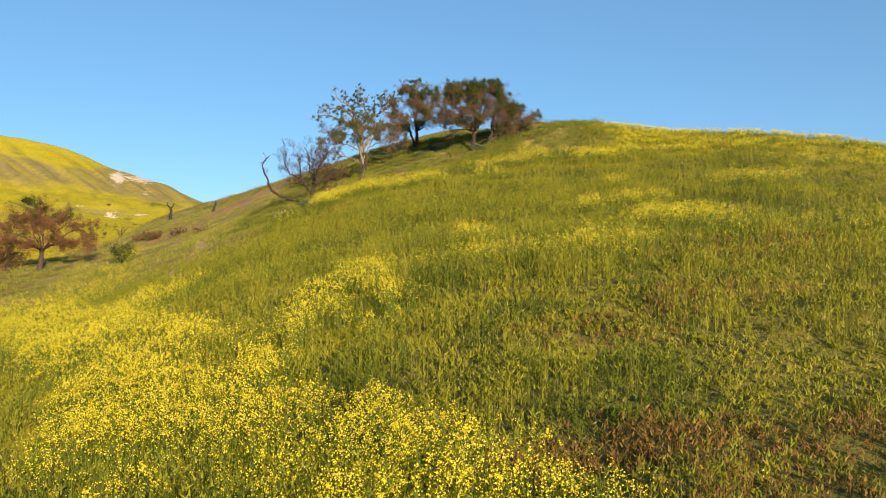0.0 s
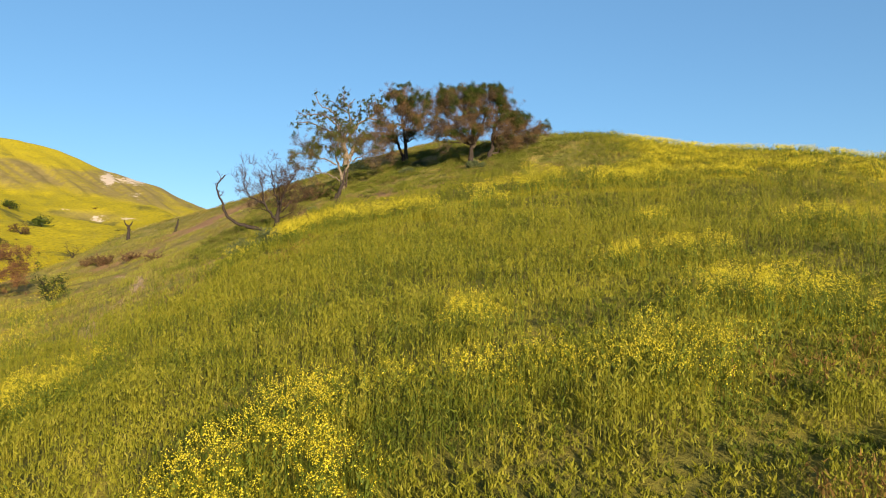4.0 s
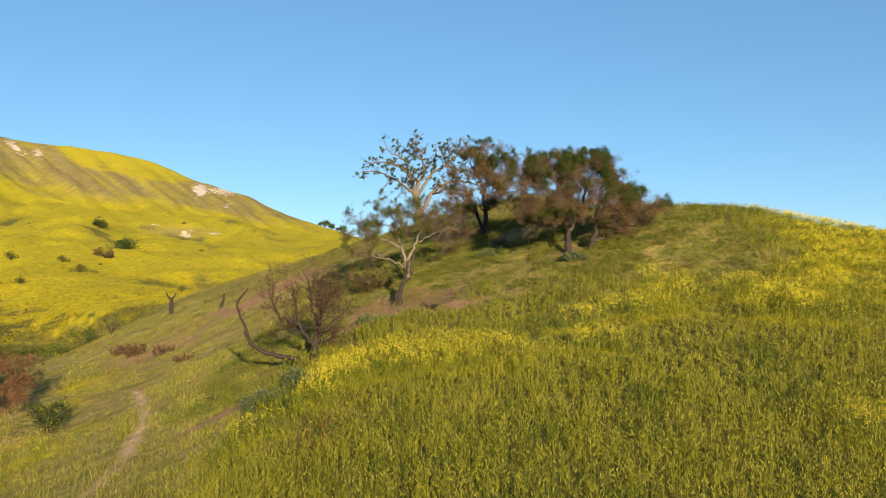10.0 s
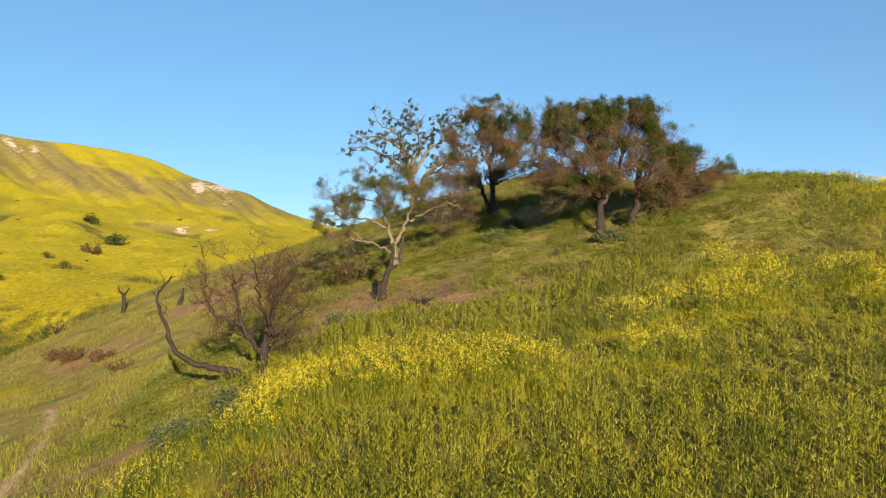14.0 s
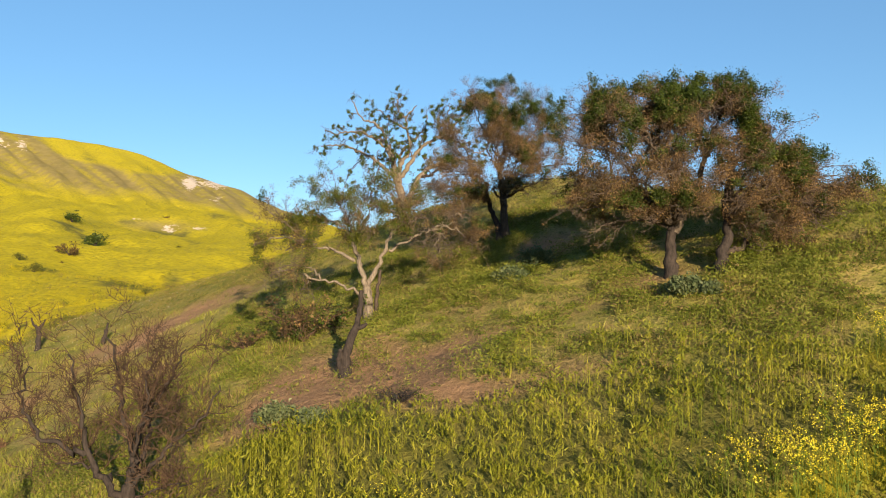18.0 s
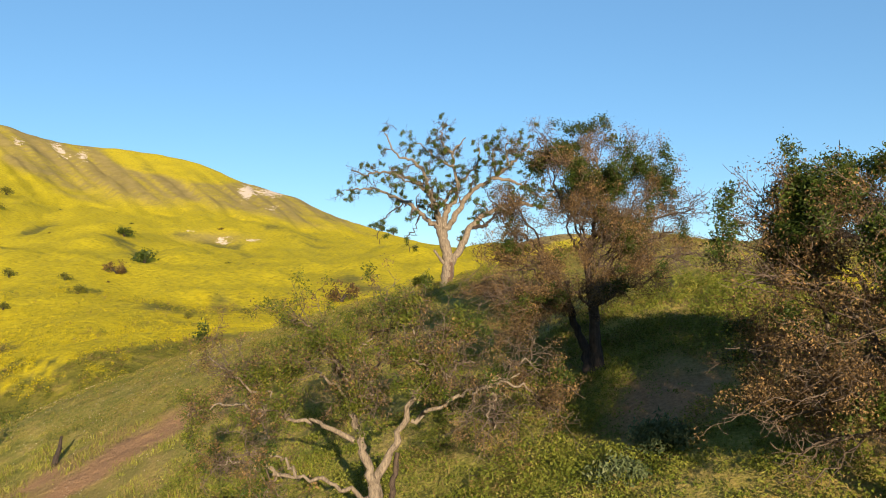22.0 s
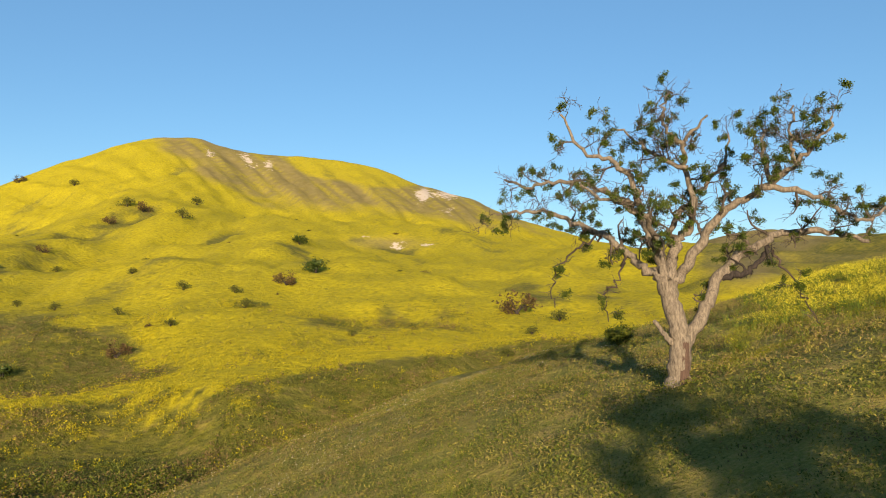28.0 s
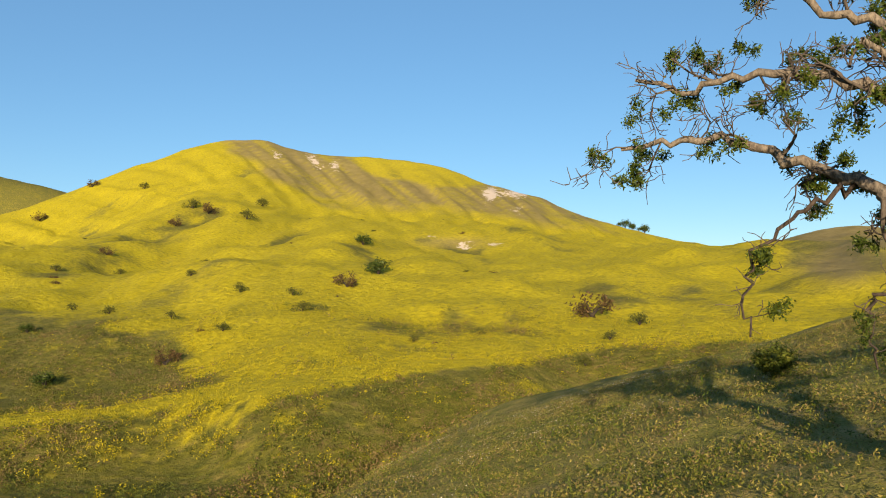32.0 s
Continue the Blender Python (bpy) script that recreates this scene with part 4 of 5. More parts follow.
def front_oak():
    t = Tree("oak", (-8.95, 96.6), 8, 13, "pale slender oak with sparse green leaves and grey twigs")
    t.limb([(0, 0, 0), (0, 0, .8), (-.05, 0, 1.6)], .23, .19, BARK_PALE, "trunk", 12, 0.02, flare=0.25)
    t.limb([(-.05, 0, 1.5), (-.45, -.1, 2.9), (-.65, -.1, 3.7), (-.4, -.1, 4.5), (-.6, 0, 4.9)], .14, .06, BARK_PALE, "limb", 9, 0.03)
    t.limb([(-.05, 0, 1.6), (.5, .1, 2.8), (1.3, .2, 4.4), (1.7, .2, 4.7)], .13, .05, BARK_PALE, "limb", 9, 0.03)
    t.limb([(-.6, -.1, 2.8), (-1.5, -.2, 3.25), (-2.6, -.3, 3.4), (-3.6, -.3, 3.3)], .085, .03, BARK_PALE, "limb", 8, 0.05)
    t.limb([(.9, .15, 3.3), (1.5, .1, 3.6), (2.9, 0, 4.3), (3.8, 0, 4.6)], .07, .025, BARK_PALE, "limb", 8, 0.05)
    t.limb([(-.05, 0, 1.2), (-1.2, -.4, 1.75), (-2.2, -.6, 1.95), (-3.0, -.7, 2.2)], .08, .03, BARK_PALE, "limb", 8, 0.05)
    t.limb([(.35, .3, 0), (.38, .3, 1.4), (.55, .35, 2.4)], .11, .07, BARK_BROWN, "second_trunk", 8, 0.02)
    f1, f2, f3, f4 = (-.6, -.1, 3.8), (1.3, .2, 4.3), (-2.4, -.3, 3.4), (2.8, 0, 4.2)
    table = [
        (f1, (-2.0, -.2, 5.9), 1.0, "sparse"), (f3, (-3.5, -.3, 4.5), .95, "sparse"), (f1, (-.2, .2, 5.5), 1.0, "sparse"), (f1, (.4, 1.0, 6.3), .95, "bare"),
        (f2, (2.3, .1, 5.5), .9, "sparse"), (f3, (-4.5, -.2, 5.0), .9, "bare"), (f4, (4.1, 0, 4.9), 1.0, "bare"), (f4, (3.2, -.4, 3.2), 1.0, "bare"),
        (f3, (-5.0, -.3, 3.5), .7, "sparse"), (f2, (1.0, -.8, 5.0), .9, "sparse"), ((-2, -.6, 1.9), (-3.3, -.9, 2.6), .9, "bare"), (f1, (-1.0, -1.0, 4.9), .9, "sparse"),
        (f4, (4.8, -.3, 3.6), .9, "dead"), (f2, (1.6, 1.0, 4.0), .9, "bare"), ((-2.5, -.6, 2), (-4.1, -.7, 2.2), .8, "bare"), (f1, (-2.6, .5, 4.6), 1.0, "sparse"), (f1, (-1.0, .9, 4.2), 1.0, "sparse"), (f2, (1.9, -.5, 4.5), .9, "sparse"), (f2, (.6, -.4, 5.9), .9, "sparse"), (f3, (-3.9, .4, 3.9), .9, "sparse"),
        (f3, (-2.9, -1.0, 3.6), .8, "sparse"), (f4, (3.4, .8, 4.0), 1.0, "dead"), (f2, (2.6, .9, 4.8), 1.0, "bare"), (f4, (2.4, -.7, 3.5), .9, "bare"), (f1, (.3, -.9, 4.0), .9, "sparse"), ((-2.2, -.6, 1.95), (-2.9, -.3, 1.5), .9, "bare")]
    for root, c, size, kind in table:
        t.blob(root, c, size * 1.12, kind, BARK_PALE, TWIG_GREY, 0.045, 3)


right_oak()
twin_oak()
front_oak()


def burnt_shrub_tree():
    t = Tree("burnt_tree", (-12.2, 80.4), 9, 21, "burnt leafless small tree with blackened stems and reddish twigs", sink=0.1)
    t.fine = 0.0085
    k = 0.0108

    def at(*c):
        return [((a - 600) * k, d, (612 - b) * k) for a, b, d in c]

    t.limb([(0, 0, 0), (0, 0, .8), (.05, 0, 1.7)], .25, .17, BARK_BURNT_SHADED, "trunk", 10, 0.02, flare=0.35)
    stems = [([(.05, 0, 1.5), (.1, .1, 2.5), (-.2, .2, 3.5), (-.45, .2, 5.0), (-.7, .2, 5.7)], .13, .02), ([(.1, 0, 2.3), (.55, -.2, 3.5), (1.2, -.4, 4.6), (1.5, -.5, 5.2)], .10, .02),
             ([(-.05, 0, 1.1), (-1.0, -.2, 2.6), (-1.2, -.3, 3.8), (-1.4, -.3, 5.0)], .12, .02), ([(-1.0, -.2, 2.5), (-1.8, -.4, 2.9), (-2.5, -.5, 3.9), (-2.3, -.5, 4.8)], .08, .018),
             ([(.1, 0, 1.6), (.9, .3, 2.5), (1.8, .5, 3.4), (2.2, .6, 4.2)], .09, .018), ([(-.4, 0, 1.8), (-1.4, .4, 2.2), (-2.1, .6, 2.1)], .06, .015),
             ([(.05, 0, 1.7), (.3, 1.0, 2.8), (0, 1.5, 3.9), (.3, 1.7, 4.9)], .09, .018), ([(.2, 0, 2.0), (.4, -.8, 2.8), (.8, -1.2, 3.8), (.6, -1.3, 4.7)], .08, .018), ([(.1, 0, 1.3), (1.0, -.5, 1.7), (1.8, -.8, 1.9)], .05, .012)]
    for pts, r0, r1 in stems:
        line, rad = t.limb(pts, r0, r1, BARK_BURNT_SHADED, "stem", 7, 0.05)
        t.grow(line, rad, 2, 10, 1.25, 0.24, 0.3, 0.75, 0.5, 0.26)
        t.flush(TWIG_DARK)
    line, rad = t.limb(at((575, 615, 0), (480, 565, -.2), (380, 545, -.4), (260, 487, -.5), (225, 400, -.5), (185, 260, -.4), (235, 190, -.4)), .19, .045, BARK_BURNT_SHADED, "low_arm", 8, 0.03)
    t.grow(line, rad, 2, 5, 0.7, 0.1, 0.72, 0.8, 0.5)
    t.flush(TWIG_DARK)


burnt_shrub_tree()


def snag(place, yaw, h, r, seed, fork=True, name="burnt_stump", label="charred standing trunk of a dead tree"):
    t = Tree(name, place, yaw, seed, label, "dead tree")
    t.limb([(0, 0, 0), (.02 * h, 0, .33 * h), (.14 * h, 0, .68 * h), (.17 * h, 0, h)], r, r * 0.35, BARK_BURNT_SHADED, "trunk", 10, 0.02, flare=0.3)
    if fork:
        t.limb([(.13 * h, 0, .58 * h), (.20 * h, -.05, .60 * h), (.23 * h, -.05, .63 * h)], r * 0.5, r * 0.3, BARK_BURNT_SHADED, "burl", 8, 0.01)
        # prong added in the shape of the dark shadow left of the trunk
        t.limb([(-.02 * h, 0, .05 * h), (-.07 * h, -.03, .2 * h), (-.05 * h, -.03, .33 * h)], r * 0.7, r * 0.45, BARK_BURNT_SHADED, "shadow_prong", 8, 0.015)


snag((-8.6, 90.2), 6, 3.3, .22, 31)


def forked_stump(place, h, r, seed):
    t = Tree("burnt_stump", place, 15, seed, "charred forked stump on the grassy slope", "dead tree")
    t.limb([(0, 0, 0), (.03, 0, .5 * h), (0, 0, .72 * h)], r, r * 0.75, BARK_BURNT_SHADED, "trunk", 9, 0.02, flare=0.25)
    t.limb([(0, 0, .68 * h), (-.16 * h, 0, .84 * h), (-.20 * h, 0, h)], r * 0.6, r * 0.25, BARK_BURNT_SHADED, "fork", 7, 0.02)
    t.limb([(0, 0, .68 * h), (.12 * h, 0, .8 * h), (.17 * h, 0, .95 * h)], r * 0.55, r * 0.22, BARK_BURNT_SHADED, "fork", 7, 0.02)


forked_stump((-37.8, 120.0), 2.5, .22, 32)
snag((-30.8, 116.0), 12, 1.6, .2, 33, False, label="short charred stump leaning on the slope")


def bare_bush(name, place, size, seed, label, mat, stems=7, dead=0.0, green=0.0, level=2, sub=5):
    """A bush of many stems from one foot; size: half width and height."""
    t = Tree(name, place, 20, seed, label, "bush", sink=0.08)
    rng = t.rng
    for k in range(stems):
        a = 2 * math.pi * (k + rng.uniform(-.3, .3)) / stems
        out = size[0] * rng.uniform(.5, .95)
        up = size[1] * rng.uniform(.55, .95)
        line, rad = t.limb([(0, 0, 0), (out * .3 * math.cos(a), out * .3 * math.sin(a), up * .45), (out * math.cos(a), out * math.sin(a), up)], .035 * size[1] / 2 + .015, .012, mat, "stem", 5, 0.04)
        t.grow(line, rad, level, sub, size[1] * 0.42, 0.1, 0.25, 0.9, 0.6)
        tips = t.flush(mat)
        if dead:
            t.leaves("dead_foliage", tips[rng.random(len(tips)) < dead], 18, 0.11 * size[1] / 2, 0.05 + .012 * size[1], LEAF_DEAD)
        if green:
            t.leaves("green_foliage", tips[rng.random(len(tips)) < green], 22, 0.12 * size[1] / 2, 0.05 + .012 * size[1], LEAF_DARK)
    return t.top


def brown_oak():
    t = Tree("brown_oak", (-41.8, 90), 22, 41, "low spreading oak with a dense dead brown crown")
    t.limb([(0, 0, 0), (.1, 0, 1.2), (.2, 0, 2.2)], .3, .2, BARK_BROWN, "trunk", 10, 0.03, flare=0.3)
    f = (.2, 0, 2.1)
    table = [((-3.6, 0, 3.4), 1.6, "dead"), ((-2.0, -.6, 4.9), 1.6, "dead"), ((0, 0, 5.8), 1.6, "mixed"), ((2.0, .2, 5.1), 1.6, "dead"), ((3.6, -.2, 3.8), 1.6, "dead"),
             ((4.4, -.5, 2.4), 1.4, "dead"), ((-1.0, 1.5, 4.4), 1.6, "dead"), ((1.2, -1.6, 3.8), 1.5, "dead"), ((-2.8, -1.0, 2.4), 1.4, "dead"), ((2.8, -1.2, 2.0), 1.3, "dead"),
             ((-1.2, -1.4, 1.9), 1.4, "dead"), ((1.0, -1.6, 2.3), 1.4, "dead"), ((-4.0, 0, 2.0), 1.3, "dead"), ((0, -.6, 4.2), 1.5, "dead")]
    for c, size, kind in table:
        t.blob(f, (c[0] * 1.15, c[1] * 1.1, c[2] * 1.12), size * 1.15, kind, BARK_BROWN, TWIG_RED, 0.1, 4, 0.0, 1.9, LEAF_RUST)


brown_oak()
bare_bush("dead_bush", (-46.5, 91), (3.0, 2.8), 42, "dead brown bush in the valley", TWIG_RED, 9, 0.9)
bare_bush("dark_bush", (-32.0, 86.2), (1.9, 2.4), 43, "dark leafless bush beside the path", BARK_BURNT_SHADED, 9, 0.0, 0.12)
bare_bush("dead_bush", (-36.0, 107.6), (1.6, 1.3), 44, "low reddish dead shrub on the slope", TWIG_RED, 9, 0.25, 0, 2)
bare_bush("dead_bush", (-31.8, 104.8), (2.0, 1.0), 45, "low reddish dead shrub on the slope", TWIG_RED, 9, 0.2, 0, 2)
bare_bush("dead_bush", (-27.5, 98.5), (1.5, 0.8), 46, "low reddish dead shrub on the slope", TWIG_RED, 8, 0.1, 0, 1)
bare_bush("dead_bush", (-38.6, 109.6), (1.3, 1.1), 47, "low reddish dead shrub on the slope", TWIG_RED, 8, 0.3, 0, 1)
bare_bush("dead_sapling", (-45.5, 122.3), (1.3, 1.9), 48, "thin bare sapling at the valley's edge", BARK_BURNT_SHADED, 5, 0, 0, 2)
# the next two twig masses partly replace the pale oak's shadow and low branches
bare_bush("dead_bush", (-11.8, 96.5), (2.5, 1.9), 49, "dark leafless shrub of fine twigs, filling in for shadow under the pale oak", TWIG_DARK, 13, 0.10, 0.05, 2, 5)
bare_bush("dead_bush", (-15.2, 98.8), (1.5, 1.0), 50, "dark leafless shrub of fine twigs, filling in for shadow under the pale oak", TWIG_DARK, 9, 0.05, 0.02, 2)
bare_bush("dead_bush", (-9.0, 84.8), (1.1, 0.5), 51, "flattened pile of dead grey twigs on bare soil", TWIG_GREY, 9, 0, 0, 1)
bare_bush("dead_bush", (-5.8, 84.8), (0.9, 0.6), 52, "small charred twig heap on bare soil", BARK_BURNT_SHADED, 8, 0, 0, 1)
bare_bush("dead_bush", (-17.6, 79.3), (1.2, 0.5), 53, "pile of dead branches beside bare soil", BARK_BURNT_SHADED, 7, 0, 0, 1)
# oversized dark bushes take the place of the black shade in the ravine
bare_bush("green_bush", (-50.5, 143.0), (3.6, 3.4), 54, "dark green bush enlarged to stand for shade in the ravine", BARK_BROWN, 9, 0, 0.8, 1)
bare_bush("green_bush", (-60.0, 148.0), (4.2, 3.8), 55, "dark green bush enlarged to stand for shade in the ravine", BARK_BROWN, 9, 0, 0.8, 1)


def leafy_shrub(place, size, seed, label, mat, leaf, count):
    rng = np.random.default_rng(seed)
    z = float(ground_z(*place)) - 0.05
    top = thing("leafy_shrub", (*place, z), label, "shrub")
    n = 26
    c = rng.normal(0, 1, (n, 3))
    c /= np.linalg.norm(c, axis=1)[:, None]
    c = c * rng.uniform(.4, .9, (n, 1)) * np.array((size[0], size[0], size[1] * 0.5)) + np.array((0, 0, size[1] * 0.5))
    c[:, 2] = np.abs(c[:, 2])
    tube = Tubes()
    for p in c:
        tube.add(bend([(0, 0, 0), p * np.array((.4, .4, .6)), p], 5, rng, 0.02), np.linspace(.012, .005, 5), 4)
    tube.make("stalk", STEM, top)
    leaves_mesh("foliage", [leaf_cloud(c, count, 0.16 * size[0], leaf, rng)], mat, top)


leafy_shrub((3.3, 88.7), (.62, .6), 61, "grey-green thistle shrub beside the broad oak", SAGE, .07, 120)
leafy_shrub((4.1, 88.3), (.36, .35), 62, "grey-green thistle shrub beside the broad oak", SAGE, .07, 100)
leafy_shrub((-1.6, 97.6), (.9, .7), 63, "grey-green thistle shrub on the slope", SAGE, .07, 120)
leafy_shrub((-2.7, 96.4), (.7, .5), 64, "grey-green thistle shrub on the slope", SAGE, .07, 100)
leafy_shrub((-10.2, 87.0), (.8, .35), 65, "pale grey-green low plant on bare soil", SAGE, .07, 100)
leafy_shrub((-8.8, 85.9), (.7, .3), 66, "pale grey-green low plant on bare soil", SAGE, .07, 100)
leafy_shrub((-11.8, 76.6), (1.4, .9), 67, "grey-green shrub among the mustard", SAGE, .07, 140)
leafy_shrub((-13.4, 74.6), (1.3, .9), 68, "grey-green shrub among the mustard", SAGE, .07, 140)
leafy_shrub((-18.4, 153.5), (1.0, 1.4), 69, "fresh green shrub in the grass", LEAF_GREEN, .08, 130)
leafy_shrub((-10.3, 135.5), (.9, 1.0), 70, "yellow flowering mustard bush beside the oak", SEED, .03, 90)


def far_bush(name, place, size, seed, label, mat, leaves=420):
    """A rounded bush of short limbs and dense ragged foliage."""
    t = Tree(name, place, 20, seed, label, "bush", sink=0.1)
    rng = t.rng
    c = []
    for k in range(9):
        a, up = rng.uniform(0, 2 * math.pi), rng.uniform(0.35, 0.95)
        out = size[0] * rng.uniform(0.25, 0.95) * math.sqrt(max(0.1, 1.15 - up * up))
        p = (out * math.cos(a), out * math.sin(a), size[1] * up)
        t.limb([(0, 0, 0), (p[0] * .3, p[1] * .3, p[2] * .5), p], .05 * size[1], .02, BARK_BURNT_SHADED, "limb", 4, 0.05)
        c.append(t.world(np.array(p)))
    c = np.array(c)
    leaves_mesh("foliage", [leaf_cloud(c, leaves // 9, 0.17 * size[0] + 0.1, 0.085 * size[0] + 0.08, rng)], mat, t.top)
    return t.top


def far_bushes():
    """Scattered oaks and shrubs on the flowering slopes across the valley."""
    proto = [far_bush("far_oak", (-171, 387), (5.0, 5.2), 81, "small dark oak on the flowering slope", LEAF_DARK, 700),
             far_bush("far_shrub", (-187, 329), (2.4, 2.6), 82, "rounded olive shrub on the flowering slope", FAR_GREEN),
             far_bush("far_shrub", (-154, 262), (3.0, 3.2), 83, "rounded brown shrub on the flowering slope", FAR_BROWN)]
    for p in proto:
        p["group"] = "scattered trees across the valley"
    spots = [(-733, 771, 2, 2.2), (-718, 695, 2, 2.4), (-606, 715, 1, 2.3), (-401, 549, 1, 2.2), (-391, 552, 2, 2.0), (-417, 643, 1, 2.2), (-349, 538, 1, 2.2), (-308, 364, 1, 1.0),
             (-162, 351, 2, 1.3), (-221, 460, 0, 0.9), (-163, 238, 0, .6), (-82, 351, 2, 1.9), (-66, 339, 1, 1.2), (-227, 352, 1, .9), (-313, 403, 1, 1.0), (-105, 287, 1, .6), (-97, 306, 1, .6)]
    more = [(-60, 268, 1, .7), (-67, 313, 1, .8), (-148, 306, 1, 1.0), (-209, 298, 1, .9), (-226, 300, 1, .8), (-183, 295, 1, .8), (-153, 280, 1, .8), (-385, 516, 2, 1.5), (-331, 412, 2, 1.1), (-208, 270, 0, .5), (-166, 327, 1, .9)]
    for i, (x, y, k, s) in enumerate(spots + more):
        copy_thing(proto[k], pose(x, y, float(ground_z(x, y)) - 0.1, 0, 0, i * 67) @ Matrix.Diagonal((s, s, s * .9, 1)))
    for i in range(6):
        a = radians(13.9 - 0.28 * i - 0.1 * (i % 3))
        x, y = HUB[0] - 999 * math.sin(a), HUB[1] + 999 * math.cos(a)
        s = 0.75 + 0.3 * (i * 7 % 4)
        copy_thing(proto[0], pose(x, y, float(ground_z(x, y)) - 0.1, 0, 0, i * 50) @ Matrix.Diagonal((s * .8, s * .8, s, 1)))
    rng = np.random.default_rng(5)
    for i in range(30):
        a, r = radians(rng.uniform(14, 56)), rng.uniform(170, 640)
        x, y = HUB[0] - r * math.sin(a), HUB[1] + r * math.cos(a)
        s = rng.uniform(.15, .55) * (0.5 + r / 500)
        copy_thing(proto[1 + i % 2], pose(x, y, float(ground_z(x, y)) - 0.3, 0, 0, i * 41) @ Matrix.Diagonal((s * 1.2, s * 1.2, s * .6, 1)))


far_bushes()


# ---- grass, herbs and mustard ----
def scatter(rng, n, x0, x1, y0, y1):
    return rng.uniform(x0, x1, n), rng.uniform(y0, y1, n)


def blades(name, x, y, h, w, mat, rng, lean=0.25, lift=0.0, label="", category=""):
    """Slender single-triangle blades, all of one kind of growth."""
    n = len(x)
    z = ground_z(x, y) - 0.02 + lift
    a = rng.uniform(0, 2 * math.pi, n)
    u = np.stack((np.cos(a), np.sin(a), np.zeros(n)), -1) * (w / 2)[:, None]
    b = np.stack((x, y, z), -1)
    tip = b + np.stack((rng.normal(0, 1, n) * lean * h, rng.normal(0, 1, n) * lean * h, h), -1)
    v = np.stack((b - u, b + u, tip), 1).reshape(-1, 3)
    ob = mesh_from(name, v, np.arange(3 * n), np.full(n, 3), mat)
    return tagged(ob, label, category, kind="stuff")


def sheaves(x, y, h, rng, stalks, feathers, girth, width=1.0):
    """Plants of several stalks from one foot, each with narrow leaflets up its length; gives triangles."""
    n = len(x)
    z = ground_z(x, y) - 0.03
    foot = np.stack((x, y, z), -1)
    i = np.repeat(np.arange(n), stalks)
    k = len(i)
    a = rng.uniform(0, 2 * math.pi, k)
    out = np.stack((np.cos(a), np.sin(a), np.zeros(k)), -1)
    rise = (h[i] * rng.uniform(0.7, 1.12, k))[:, None] * np.array((0, 0, 1.0))
    base = foot[i] + out * (girth * 0.25 * rng.random((k, 1)))
    tip = base + rise + out * (girth * rng.uniform(0.15, 1.0, (k, 1))) * h[i][:, None]
    side = np.cross(out, (0, 0, 1.0)) * (width * rng.uniform(0.004, 0.009, (k, 1)))
    stems = np.stack((base - side, base + side, tip), 1)
    j = np.repeat(np.arange(k), feathers)
    q = len(j)
    s = rng.uniform(0.15, 1.08, (q, 1)) ** 0.7
    p = base[j] * (1 - s) + tip[j] * s + rng.normal(0, 0.035 * width, (q, 3))
    d = rng.normal(0, 1, (q, 3))
    d[:, 2] = np.abs(d[:, 2]) + 0.9
    d /= np.linalg.norm(d, axis=1)[:, None]
    w = np.cross(d, rng.normal(0, 1, (q, 3)))
    w /= np.linalg.norm(w, axis=1)[:, None] + 1e-9
    size = width * rng.uniform(0.07, 0.15, (q, 1))
    leaf = np.stack((p - w * size * 0.15, p + w * size * 0.15, p + d * size), 1)
    return np.concatenate((stems, leaf)).reshape(-1, 3)


def stuff_mesh(name, v, mat, label, category):
    n = len(v) // 3
    return tagged(mesh_from(name, v, np.arange(n * 3), np.full(n, 3), mat), label, category, kind="stuff")


def meadow():
    """Tall growth on the lower slope: olive grass, rank green stalks and rusty dry stalks."""
    rng = np.random.default_rng(77)
    x, y = scatter(rng, 210000, -42, 46, 11, 104)
    tall = 1 - short_field(x, y)
    near = np.maximum(smooth01(46 - y, 0, 10), 0.6 * spot(x, y, 0, 62, 22, 11))
    keep = rng.random(len(x)) < in_view(x, y) * tall * (1 - dirt_field(x, y)) * (0.54 + 0.4 * near) * (1 - 0.5 * smooth01(mustard_field(x, y), 0.4, 0.8))
    x, y = x[keep], y[keep]
    even = np.clip(spot(x, y, 0, 62, 22, 11) + 0.7 * spot(x, y, -9, 50, 6, 12), 0, 1)
    h = meadow_height(x, y) * (1 + (1 - 0.6 * even) * rng.uniform(-0.2, 0.12, len(x)))
    rust = rust_field(x, y) > rng.random(len(x)) * 0.9 + 0.08
    rank = ~rust & (smooth01(wave(x, y, 2.6, 64, 3), 0.5, 0.64) * (0.85 - 0.5 * spot(x, y, 0, 62, 22, 11)) > rng.random(len(x)))
    olive = ~rust & ~rank
    seedy = olive & (rng.random(len(x)) < 0.3)
    olive = olive & ~seedy
    for sel, name, mat, st, fe, label in ((olive, "tall_grass", GRASS, 3, 3, "tall feathery olive grass on the hillside"), (seedy, "seed_grass", SEED, 3, 3, "pale feathery seed heads in the olive grass"),
                                          (rank, "rank_stalks", RANK, 3, 3, "rank dark green stalks and leaves in the meadow"), (rust, "dry_stalks", RUST, 3, 3, "low rusty dry stalks among the green")):
        stuff_mesh(name, sheaves(x[sel], y[sel], h[sel], rng, st, fe, 0.22, 1.15), mat, label, "grass")


def in_view(x, y):
    """The wedge of the slope that the walk looks over, thinning towards its sides."""
    return np.clip(1.35 - np.abs(x + 1) / (6 + 0.52 * y), 0.0, 1) * smooth01(y, 11, 14)


